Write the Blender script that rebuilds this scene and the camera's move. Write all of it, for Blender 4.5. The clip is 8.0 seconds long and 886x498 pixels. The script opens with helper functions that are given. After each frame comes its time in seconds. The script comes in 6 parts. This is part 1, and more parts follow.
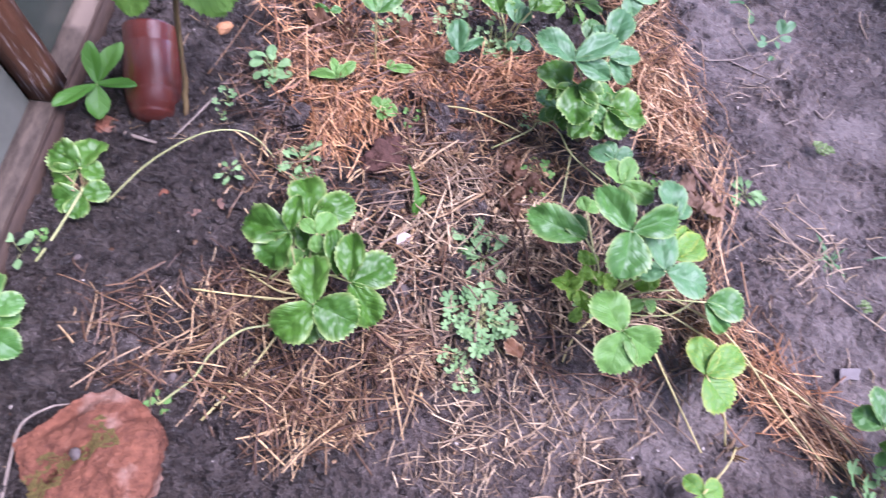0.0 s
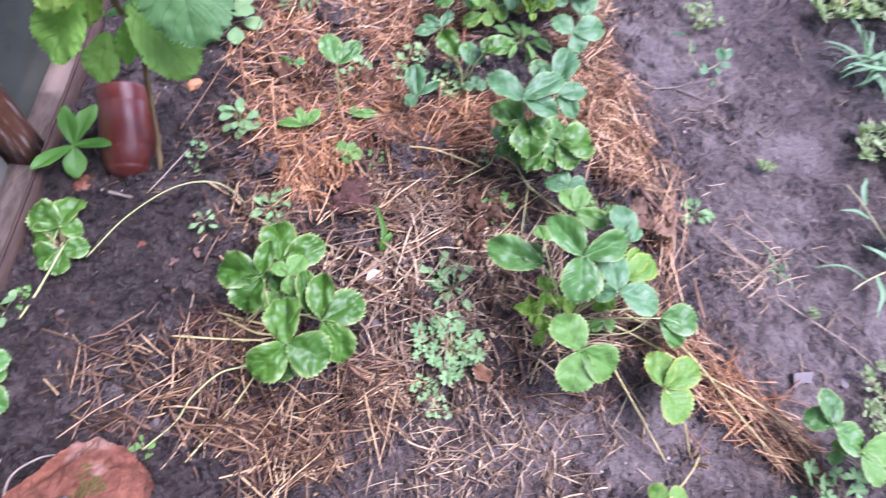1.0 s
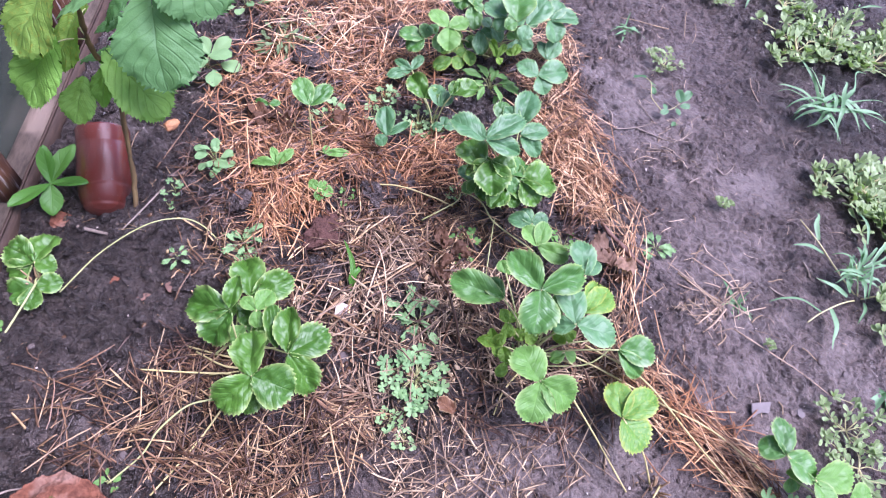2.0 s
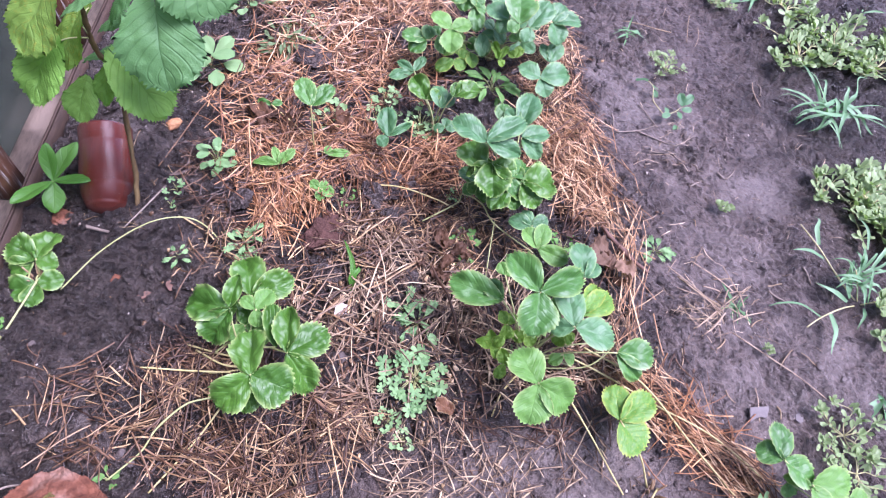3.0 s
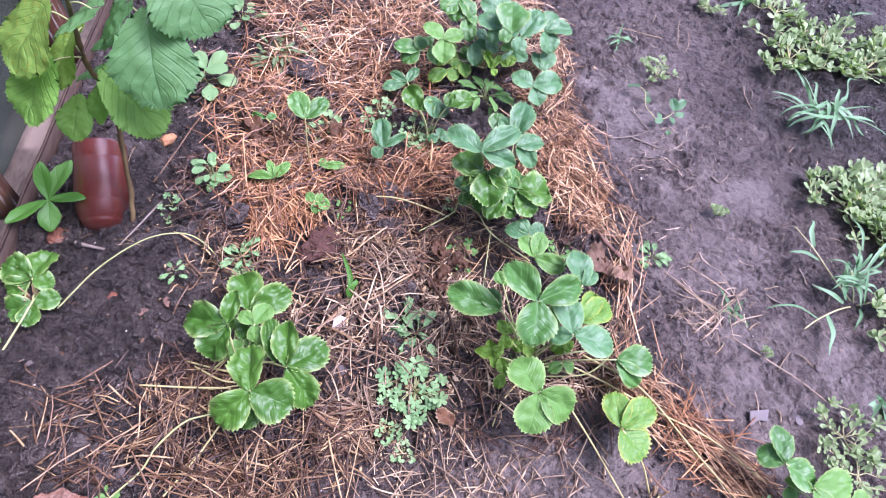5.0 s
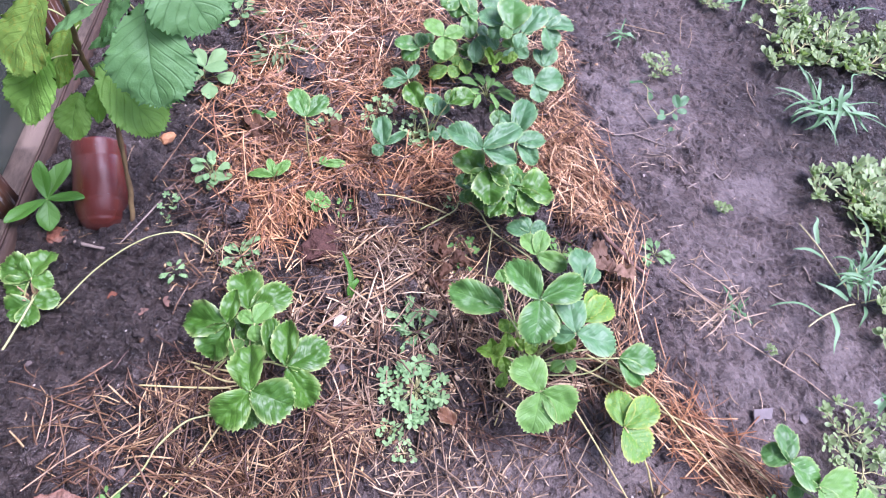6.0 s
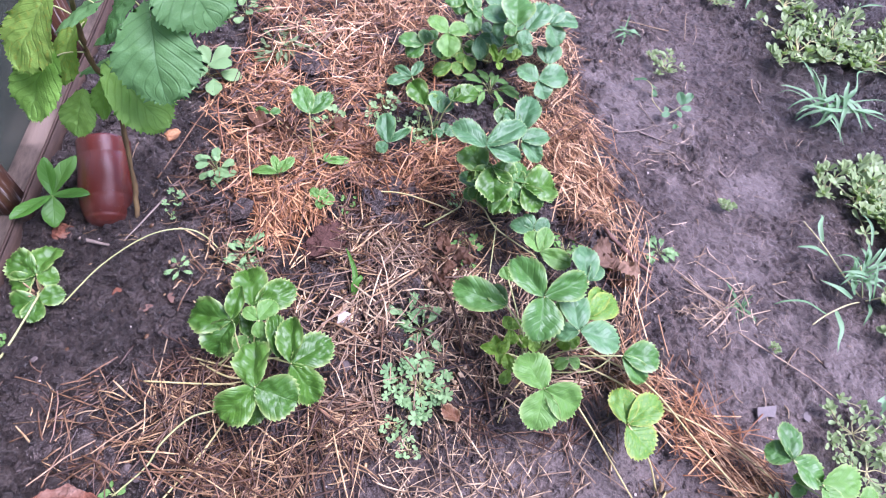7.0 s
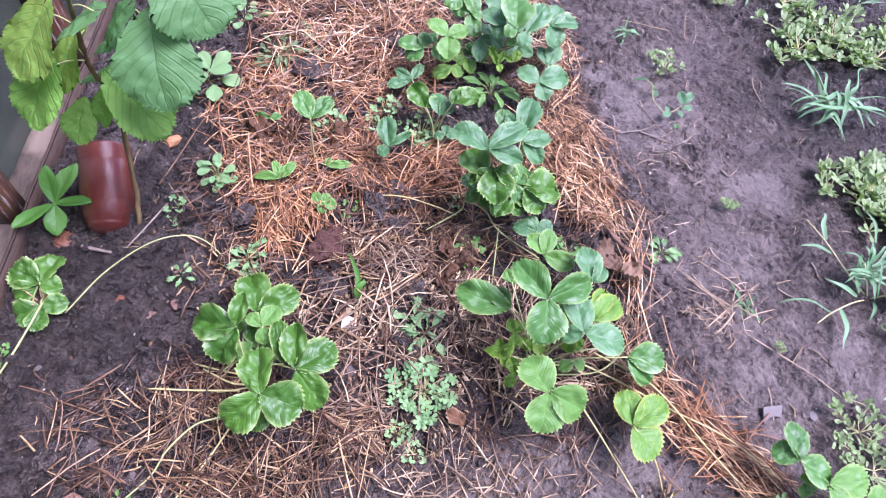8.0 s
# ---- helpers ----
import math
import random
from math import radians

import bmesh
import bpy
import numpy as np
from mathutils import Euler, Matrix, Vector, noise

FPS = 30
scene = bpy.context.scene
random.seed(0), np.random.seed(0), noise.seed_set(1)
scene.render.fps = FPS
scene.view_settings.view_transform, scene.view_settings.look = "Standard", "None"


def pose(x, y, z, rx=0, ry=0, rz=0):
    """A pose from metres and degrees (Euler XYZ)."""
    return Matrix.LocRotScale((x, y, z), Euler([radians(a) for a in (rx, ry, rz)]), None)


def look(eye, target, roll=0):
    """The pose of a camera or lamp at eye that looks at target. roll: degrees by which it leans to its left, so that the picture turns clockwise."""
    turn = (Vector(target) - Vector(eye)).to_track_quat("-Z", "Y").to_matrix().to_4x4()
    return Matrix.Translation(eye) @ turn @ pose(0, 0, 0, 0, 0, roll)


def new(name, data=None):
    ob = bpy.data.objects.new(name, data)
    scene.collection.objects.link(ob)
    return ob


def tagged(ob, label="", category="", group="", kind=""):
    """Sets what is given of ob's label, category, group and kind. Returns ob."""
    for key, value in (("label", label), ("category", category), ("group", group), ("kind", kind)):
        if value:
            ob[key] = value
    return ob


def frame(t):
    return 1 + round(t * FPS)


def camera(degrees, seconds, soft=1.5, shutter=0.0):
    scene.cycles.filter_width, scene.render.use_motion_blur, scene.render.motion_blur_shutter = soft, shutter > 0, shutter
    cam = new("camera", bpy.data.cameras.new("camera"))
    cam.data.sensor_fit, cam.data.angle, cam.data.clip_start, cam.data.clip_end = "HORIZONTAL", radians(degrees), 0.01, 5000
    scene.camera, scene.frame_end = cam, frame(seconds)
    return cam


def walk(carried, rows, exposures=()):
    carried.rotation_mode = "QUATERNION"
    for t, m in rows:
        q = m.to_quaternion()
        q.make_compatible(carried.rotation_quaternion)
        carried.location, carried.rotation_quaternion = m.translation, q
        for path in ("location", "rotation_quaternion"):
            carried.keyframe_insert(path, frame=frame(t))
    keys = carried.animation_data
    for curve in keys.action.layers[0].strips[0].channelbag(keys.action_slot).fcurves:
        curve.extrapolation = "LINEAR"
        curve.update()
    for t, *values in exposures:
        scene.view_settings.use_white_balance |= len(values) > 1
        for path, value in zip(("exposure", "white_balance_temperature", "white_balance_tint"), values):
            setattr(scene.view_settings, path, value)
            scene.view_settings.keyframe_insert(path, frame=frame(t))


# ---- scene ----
cam = camera(70.6, 8.0, soft=1.1, shutter=0.5)
PATH = [
    (0, (0.021, 0.026, 0.962), (0.193, 0.867, -0.845), 13.3),
    (0.2, (0.006, 0.030, 0.966), (0.143, 0.880, -0.839), 11.1),
    (0.5, (0.0, 0.031, 0.975), (0.161, 0.901, -0.818), 12.0),
    (0.8, (0.029, 0.026, 1.003), (0.194, 0.912, -0.782), 10.4),
    (1, (0.053, 0.01, 1.019), (0.26, 0.929, -0.745), 10.9),
    (1.2, (0.066, -0.001, 1.030), (0.318, 0.962, -0.705), 12.1),
    (1.5, (0.085, -0.008, 1.048), (0.327, 1.004, -0.66), 11.0),
    (3, (0.096, -0.01, 1.056), (0.327, 1.007, -0.651), 11.4),
    (3.5, (0.094, -0.008, 1.06), (0.341, 1.01, -0.644), 12.1),
    (4, (0.09, -0.006, 1.062), (0.329, 1.02, -0.638), 11.5),
    (4.5, (0.092, -0.005, 1.062), (0.333, 1.028, -0.633), 10.8),
    (6, (0.096, 0.001, 1.055), (0.334, 1.028, -0.645), 10.2),
    (6.5, (0.096, 0.003, 1.052), (0.318, 1.011, -0.66), 9.6),
    (7, (0.094, 0.001, 1.056), (0.323, 1.02, -0.65), 10.0),
    (7.5, (0.092, 0.004, 1.058), (0.314, 1.024, -0.648), 8.7),
    (8, (0.091, 0.006, 1.056), (0.317, 1.028, -0.649), 9.1),
]
walk(cam, [(t, look(eye, target, roll)) for t, eye, target, roll in PATH], [(0, 2.05, 5370, 39), (8, 2.05, 5370, 39)])

# ---- light: an overcast sky and a very wide soft sun ----
SUN_UP, SUN_ROUND = radians(64), radians(98)
world = bpy.data.worlds.new("overcast_sky")
scene.world = world
world.use_nodes = True
wn = world.node_tree.nodes
sky = wn.new("ShaderNodeTexSky")
sky.sky_type = "NISHITA"
sky.sun_disc = False
sky.sun_elevation, sky.sun_rotation = SUN_UP, SUN_ROUND
sky.air_density, sky.dust_density, sky.ozone_density = 1.0, 3.0, 1.0
wn["Background"].inputs["Strength"].default_value = 0.066
world.node_tree.links.new(sky.outputs[0], wn["Background"].inputs["Color"])
sun = bpy.data.lights.new("sun", "SUN")
sun.energy, sun.angle, sun.color = 2.2, radians(36), (1.0, 0.985, 0.97)
sun_ob = new("sun", sun)
sun_way = Vector((math.sin(SUN_ROUND) * math.cos(SUN_UP), math.cos(SUN_ROUND) * math.cos(SUN_UP), math.sin(SUN_UP)))
sun_ob.matrix_world = look(sun_way * 20, (0, 0, 0))


# ---- materials ----
def shader(name):
    mat = bpy.data.materials.new(name)
    mat.use_nodes = True
    nt = mat.node_tree
    return mat, nt, nt.nodes["Principled BSDF"]


def node(nt, kind, **inputs):
    n = nt.nodes.new(kind)
    for key, value in inputs.items():
        n.inputs[key.replace("_", " ")].default_value = value
    return n


def noise_tex(nt, scale, detail=4, rough=0.6, coords="Object"):
    co = nt.nodes.new("ShaderNodeTexCoord")
    n = node(nt, "ShaderNodeTexNoise", Scale=scale, Detail=detail, Roughness=rough)
    nt.links.new(co.outputs[coords], n.inputs["Vector"])
    return n.outputs["Fac"]


def ramp(nt, fac, stops):
    n = nt.nodes.new("ShaderNodeValToRGB")
    while len(n.color_ramp.elements) < len(stops):
        n.color_ramp.elements.new(0.5)
    for e, (p, c) in zip(n.color_ramp.elements, stops):
        e.position, e.color = p, (*c, 1)
    nt.links.new(fac, n.inputs["Fac"])
    return n.outputs["Color"]


def mixed(nt, fac, a, b, blend="MIX"):
    n = nt.nodes.new("ShaderNodeMix")
    n.data_type, n.blend_type = "RGBA", blend
    for slot, value in ((0, fac), (6, a), (7, b)):
        if isinstance(value, (int, float)):
            n.inputs[slot].default_value = value
        elif isinstance(value, tuple):
            n.inputs[slot].default_value = (*value, 1)
        else:
            nt.links.new(value, n.inputs[slot])
    return n.outputs[2]


def maths(nt, op, a, b=0.0, c=0.0):
    n = nt.nodes.new("ShaderNodeMath")
    n.operation = op
    for slot, value in enumerate((a, b, c)):
        if isinstance(value, (int, float)):
            n.inputs[slot].default_value = value
        else:
            nt.links.new(value, n.inputs[slot])
    return n.outputs[0]


def bumped(nt, bsdf, height, distance, strength=1.0):
    n = node(nt, "ShaderNodeBump", Strength=strength, Distance=distance)
    nt.links.new(height, n.inputs["Height"])
    nt.links.new(n.outputs[0], bsdf.inputs["Normal"])


def soil_material():
    mat, nt, b = shader("wet_soil")
    big, mid, fine = noise_tex(nt, 5, 3), noise_tex(nt, 42, 5, 0.7), noise_tex(nt, 300, 4, 0.75)
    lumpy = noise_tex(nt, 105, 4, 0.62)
    # both ramps darken the hollows of the mid bump, as shade in gaps would
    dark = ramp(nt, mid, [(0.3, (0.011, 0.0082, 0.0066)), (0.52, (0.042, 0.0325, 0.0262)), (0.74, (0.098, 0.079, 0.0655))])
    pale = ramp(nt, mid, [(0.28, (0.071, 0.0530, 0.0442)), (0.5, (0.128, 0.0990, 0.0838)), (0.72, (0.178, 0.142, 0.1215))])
    trod = nt.nodes.new("ShaderNodeAttribute")
    trod.attribute_name = "trodden"
    base = mixed(nt, trod.outputs["Fac"], dark, pale)
    base = mixed(nt, ramp(nt, big, [(0.40, (0, 0, 0)), (0.7, (0.35, 0.35, 0.35))]), base, (0.080, 0.062, 0.055))
    wet = ramp(nt, noise_tex(nt, 6.5, 5, 0.68), [(0.38, (0.76, 0.75, 0.75)), (0.60, (1.12, 1.11, 1.11))])
    base = mixed(nt, 1.0, base, wet, "MULTIPLY")
    silt = nt.nodes.new("ShaderNodeAttribute")
    silt.attribute_name = "silt"
    base = mixed(nt, maths(nt, "MULTIPLY", silt.outputs["Fac"], 0.8), base, (0.152, 0.123, 0.107))
    # crevice shade put into the colour, following the lumpy noise of the bump
    pore_shade = ramp(nt, lumpy, [(0.34, (0.42, 0.40, 0.40)), (0.46, (0.94, 0.93, 0.93)), (0.70, (1.2, 1.2, 1.2))])
    base = mixed(nt, maths(nt, "MULTIPLY_ADD", silt.outputs["Fac"], -0.55, 1.0), base, mixed(nt, 1.0, base, pore_shade, "MULTIPLY"))
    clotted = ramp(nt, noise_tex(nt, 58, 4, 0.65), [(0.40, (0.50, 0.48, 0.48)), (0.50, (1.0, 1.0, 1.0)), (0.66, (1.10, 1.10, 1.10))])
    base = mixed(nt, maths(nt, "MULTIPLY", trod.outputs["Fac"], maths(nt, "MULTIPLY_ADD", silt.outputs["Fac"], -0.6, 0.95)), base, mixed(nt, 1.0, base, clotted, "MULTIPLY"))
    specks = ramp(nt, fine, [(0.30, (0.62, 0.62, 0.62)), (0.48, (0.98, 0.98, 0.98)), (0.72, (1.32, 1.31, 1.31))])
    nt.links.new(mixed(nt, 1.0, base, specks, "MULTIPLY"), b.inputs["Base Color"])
    b.inputs["Specular IOR Level"].default_value = 0.5
    nt.links.new(ramp(nt, mid, [(0.3, (0.24, 0.24, 0.24)), (0.7, (0.44, 0.44, 0.44))]), b.inputs["Roughness"])
    rough = maths(nt, "MULTIPLY_ADD", silt.outputs["Fac"], -0.6, 1.0)
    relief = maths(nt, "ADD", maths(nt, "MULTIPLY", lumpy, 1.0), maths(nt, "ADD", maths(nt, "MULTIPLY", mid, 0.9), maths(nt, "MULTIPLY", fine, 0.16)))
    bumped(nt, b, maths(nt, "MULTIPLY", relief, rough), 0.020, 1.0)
    return mat


def straw_material(name, low, middle, high):
    mat, nt, b = shader(name)
    geo = nt.nodes.new("ShaderNodeNewGeometry")
    base = ramp(nt, geo.outputs["Random Per Island"], [(0.0, low), (0.5, middle), (0.86, high), (1.0, tuple(min(0.85, 1.25 * c) for c in high))])
    grain = ramp(nt, noise_tex(nt, 60, 4), [(0.33, (0.36, 0.30, 0.27)), (0.5, (0.95, 0.93, 0.92)), (0.7, (1.15, 1.15, 1.15))])
    nt.links.new(mixed(nt, 1.0, base, grain, "MULTIPLY"), b.inputs["Base Color"])
    b.inputs["Roughness"].default_value = 0.5
    return mat


def leaf_material(name, dark, light, vein, gloss=0.4, ribs=7.0, slant=0.5, rib_depth=0.003, edge=None, sheer=0.22, blotch=None, sharp=5.0, wet=0.0, veined=0.17, relief=0.40):
    """A leaf whose UV runs across (0 to 1) and along (0 to 1); ribs: pairs of side veins."""
    mat, nt, b = shader(name)
    uv = nt.nodes.new("ShaderNodeUVMap")
    sep = nt.nodes.new("ShaderNodeSeparateXYZ")
    nt.links.new(uv.outputs[0], sep.inputs[0])
    u, v = sep.outputs[0], sep.outputs[1]
    across = maths(nt, "ABSOLUTE", maths(nt, "MULTIPLY_ADD", u, 2.0, -1.0))
    wave = maths(nt, "SINE", maths(nt, "MULTIPLY", maths(nt, "SUBTRACT", v, maths(nt, "MULTIPLY", across, slant * 0.6)), ribs * 6.283))
    side = maths(nt, "POWER", maths(nt, "MAXIMUM", wave, 0.0), sharp)
    mid = maths(nt, "POWER", maths(nt, "SUBTRACT", 1.0, across), 24.0)
    lines = maths(nt, "MAXIMUM", maths(nt, "MULTIPLY", side, 0.55), mid)
    info = nt.nodes.new("ShaderNodeObjectInfo")
    patch = noise_tex(nt, 30, 3)
    tone = maths(nt, "ADD", maths(nt, "MULTIPLY", info.outputs["Random"], 0.65), maths(nt, "MULTIPLY", patch, 0.35))
    base = mixed(nt, tone, dark, light)
    if blotch:
        spots = ramp(nt, noise_tex(nt, 14, 2), [(0.55, (0, 0, 0)), (0.68, (1, 1, 1))])
        base = mixed(nt, spots, base, blotch)
    base = mixed(nt, maths(nt, "MULTIPLY", lines, veined), base, vein)
    if edge:
        base = mixed(nt, maths(nt, "MULTIPLY", maths(nt, "POWER", across, 13.0), 0.75), base, edge)
    nt.links.new(base, b.inputs["Base Color"])
    grit = noise_tex(nt, 220, 3)
    nt.links.new(maths(nt, "MULTIPLY_ADD", patch, 0.2, gloss + 0.02), b.inputs["Roughness"])
    b.inputs["Specular IOR Level"].default_value = 0.40
    b.inputs["Coat Weight"].default_value = wet
    b.inputs["Coat Roughness"].default_value = 0.42
    net = node(nt, "ShaderNodeTexVoronoi", Scale=38.0)
    co = nt.nodes.new("ShaderNodeTexCoord")
    nt.links.new(co.outputs["Object"], net.inputs["Vector"])
    height = maths(nt, "SUBTRACT", maths(nt, "MULTIPLY_ADD", grit, 0.08, maths(nt, "MULTIPLY", net.outputs["Distance"], -0.2)), lines)
    bumped(nt, b, height, rib_depth, relief)
    thin = nt.nodes.new("ShaderNodeBsdfTranslucent")
    nt.links.new(mixed(nt, 1.0, base, (1.2, 1.5, 0.6), "MULTIPLY"), thin.inputs["Color"])
    both = nt.nodes.new("ShaderNodeMixShader")
    both.inputs[0].default_value = sheer
    nt.links.new(b.outputs[0], both.inputs[1])
    nt.links.new(thin.outputs[0], both.inputs[2])
    nt.links.new(both.outputs[0], nt.nodes["Material Output"].inputs["Surface"])
    return mat


def grained(name, low, high, scale=40, rough=0.6, depth=0.002, stretch=(1, 1, 1), spots=None, streak=None):
    mat, nt, b = shader(name)
    co = nt.nodes.new("ShaderNodeTexCoord")
    mp = node(nt, "ShaderNodeMapping", Scale=stretch)
    nt.links.new(co.outputs["Object"], mp.inputs["Vector"])
    n = node(nt, "ShaderNodeTexNoise", Scale=scale, Detail=6, Roughness=0.7)
    nt.links.new(mp.outputs[0], n.inputs["Vector"])
    base = ramp(nt, n.outputs["Fac"], [(0.3, low), (0.7, high)])
    info = nt.nodes.new("ShaderNodeObjectInfo")
    base = mixed(nt, maths(nt, "MULTIPLY", info.outputs["Random"], 0.35), base, low)
    if spots:
        worn = noise_tex(nt, scale * 0.25, 4)
        if streak:
            mp = node(nt, "ShaderNodeMapping", Scale=streak)
            nt.links.new(co.outputs["Object"], mp.inputs["Vector"])
            flaked = node(nt, "ShaderNodeTexNoise", Scale=scale * 0.25, Detail=5, Roughness=0.65)
            nt.links.new(mp.outputs[0], flaked.inputs["Vector"])
            worn = maths(nt, "MULTIPLY_ADD", flaked.outputs["Fac"], 1.0, -0.015)
        base = mixed(nt, ramp(nt, worn, [(0.55, (0, 0, 0)), (0.66, (1, 1, 1))]), base, spots)
    nt.links.new(base, b.inputs["Base Color"])
    b.inputs["Roughness"].default_value = rough
    b.inputs["Specular IOR Level"].default_value = 0.3
    bumped(nt, b, n.outputs["Fac"], depth, 0.8)
    return mat


SOIL = soil_material()
STRAW_FRESH = straw_material("orange_straw", (0.060, 0.023, 0.008), (0.258, 0.112, 0.040), (0.50, 0.285, 0.130))
STRAW_GOLD = straw_material("golden_straw", (0.095, 0.044, 0.021), (0.36, 0.205, 0.098), (0.66, 0.46, 0.255))
STRAW_PALE = straw_material("pale_straw", (0.20, 0.135, 0.085), (0.36, 0.265, 0.170), (0.58, 0.46, 0.31))
STRAW_GREY = straw_material("bleached_straw", (0.060, 0.038, 0.023), (0.205, 0.136, 0.080), (0.49, 0.375, 0.225))
STRAW_DARK = straw_material("rotted_straw", (0.022, 0.010, 0.006), (0.068, 0.034, 0.018), (0.18, 0.100, 0.052))
STRAW_OLD = straw_material("weathered_straw", (0.044, 0.020, 0.009), (0.158, 0.086, 0.040), (0.43, 0.295, 0.145))
BERRY_LEAF = leaf_material("strawberry_leaf", (0.034, 0.112, 0.016), (0.080, 0.200, 0.036), (0.13, 0.27, 0.07), 0.32, 6, 0.6, 0.0028, (0.30, 0.40, 0.13), 0.16, None, 2.2, 0.22, 0.16, 0.36)
BERRY_GLOSSY = leaf_material("glossy_strawberry_leaf", (0.028, 0.094, 0.008), (0.078, 0.186, 0.020), (0.09, 0.20, 0.028), 0.30, 6, 0.6, 0.0028, (0.36, 0.47, 0.15), 0.20, None, 2.2, 0.22, 0.16, 0.38)
BERRY_BLUE = leaf_material("old_strawberry_leaf", (0.037, 0.115, 0.034), (0.085, 0.198, 0.070), (0.13, 0.26, 0.10), 0.38, 6, 0.6, 0.0025, (0.22, 0.33, 0.12), 0.14, None, 2.5, 0.22)
BERRY_YOUNG = leaf_material("young_strawberry_leaf", (0.078, 0.188, 0.028), (0.130, 0.270, 0.054), (0.18, 0.33, 0.09), 0.36, 6, 0.6, 0.003, (0.32, 0.42, 0.14), 0.20)
BERRY_LIME = leaf_material("lime_strawberry_leaf", (0.105, 0.220, 0.018), (0.170, 0.305, 0.036), (0.22, 0.36, 0.07), 0.34, 6, 0.6, 0.0025, (0.32, 0.40, 0.07), 0.25)
BERRY_YELLOW = leaf_material("yellowing_strawberry_leaf", (0.072, 0.185, 0.020), (0.120, 0.250, 0.036), (0.18, 0.31, 0.07), 0.38, 6, 0.6, 0.003, (0.36, 0.38, 0.07), 0.20, (0.19, 0.27, 0.03))
HAZEL_LEAF = leaf_material("hazel_leaf", (0.076, 0.185, 0.056), (0.122, 0.258, 0.082), (0.040, 0.110, 0.028), 0.46, 6, 0.8, 0.0042, None, 0.38, None, 8.0, 0.0, 0.42, 0.45)
HAZEL_FRESH = leaf_material("fresh_hazel_leaf", (0.140, 0.300, 0.040), (0.195, 0.370, 0.066), (0.064, 0.170, 0.020), 0.48, 6, 0.8, 0.0050, None, 0.42, None, 5.0, 0.0, 0.36, 0.5)
HAZEL_PALE = leaf_material("young_hazel_leaf", (0.150, 0.270, 0.040), (0.215, 0.335, 0.060), (0.075, 0.160, 0.018), 0.50, 6, 0.8, 0.0042, None, 0.42, (0.24, 0.29, 0.04), 7.0, 0.0, 0.38, 0.45)
WEED_LEAF = leaf_material("weed_leaf", (0.075, 0.185, 0.035), (0.150, 0.285, 0.070), (0.20, 0.34, 0.10), 0.5, 3, 0.6, 0.001, None, 0.25)
WEED_BLUE = leaf_material("bluish_weed_leaf", (0.120, 0.235, 0.085), (0.240, 0.375, 0.155), (0.24, 0.36, 0.17), 0.55, 3, 0.6, 0.001, None, 0.25)
WEED_PALE = leaf_material("pale_clover_leaf", (0.16, 0.28, 0.100), (0.28, 0.41, 0.185), (0.32, 0.45, 0.19), 0.55, 3, 0.6, 0.001, None, 0.28)
WEED_DULL = leaf_material("dull_weed_leaf", (0.10, 0.155, 0.060), (0.19, 0.25, 0.115), (0.22, 0.28, 0.14), 0.6, 3, 0.6, 0.001, None, 0.25)
BROAD_LEAF = leaf_material("broad_weed_leaf", (0.042, 0.145, 0.013), (0.090, 0.225, 0.030), (0.14, 0.28, 0.06), 0.34, 5, 0.5, 0.002, None, 0.28)
PURSLANE_LEAF = leaf_material("purslane_leaf", (0.165, 0.235, 0.092), (0.285, 0.365, 0.162), (0.33, 0.39, 0.21), 0.34, 1, 0.4, 0.0006, (0.42, 0.48, 0.22), 0.22)
GRASS_BLADE = leaf_material("grass_blade", (0.088, 0.195, 0.080), (0.205, 0.345, 0.172), (0.25, 0.39, 0.21), 0.40, 0.5, 0.0, 0.001, None, 0.25)
DRY_LEAF = leaf_material("dry_leaf", (0.026, 0.012, 0.006), (0.125, 0.060, 0.028), (0.15, 0.08, 0.04), 0.6, 6, 0.8, 0.004, None, 0.12)
DRY_PALE = leaf_material("pale_dry_leaf", (0.100, 0.056, 0.032), (0.250, 0.152, 0.092), (0.22, 0.14, 0.09), 0.6, 6, 0.8, 0.004, None, 0.15)
STALK = grained("leaf_stalk", (0.25, 0.27, 0.095), (0.44, 0.44, 0.20), 60, 0.45, 0.0006)
STALK_YELLOW = grained("yellow_stalk", (0.34, 0.285, 0.105), (0.55, 0.475, 0.215), 60, 0.45, 0.0006)
STALK_PALE = grained("pale_stem", (0.30, 0.28, 0.12), (0.50, 0.46, 0.24), 60, 0.5, 0.0006)
STALK_RED = grained("reddish_stem", (0.22, 0.13, 0.08), (0.40, 0.30, 0.15), 60, 0.5, 0.0006)
BARK = grained("hazel_bark", (0.075, 0.045, 0.022), (0.20, 0.14, 0.055), 70, 0.6, 0.0015, (1, 1, 0.3))
TWIG = grained("dead_twig", (0.07, 0.035, 0.025), (0.20, 0.115, 0.08), 60, 0.7, 0.0015)
ROOTLET = grained("dry_rootlet", (0.135, 0.104, 0.080), (0.32, 0.258, 0.202), 60, 0.7, 0.0015)
STALK_DRY = grained("dry_stalk", (0.22, 0.150, 0.085), (0.44, 0.335, 0.200), 50, 0.6, 0.001)
OLD_WOOD = grained("weathered_timber", (0.030, 0.022, 0.015), (0.112, 0.083, 0.060), 22, 0.9, 0.005, (4, 1.2, 4), (0.150, 0.112, 0.082))
PAINTED_WOOD = grained("brown_painted_timber", (0.070, 0.029, 0.015), (0.130, 0.060, 0.033), 60, 0.42, 0.002, (2, 2, 0.35), (0.52, 0.47, 0.44), (7.0, 7.0, 0.45))
SILL_PAINT = grained("dark_brown_timber", (0.024, 0.014, 0.009), (0.074, 0.045, 0.029), 26, 0.7, 0.003, (3, 0.7, 3))
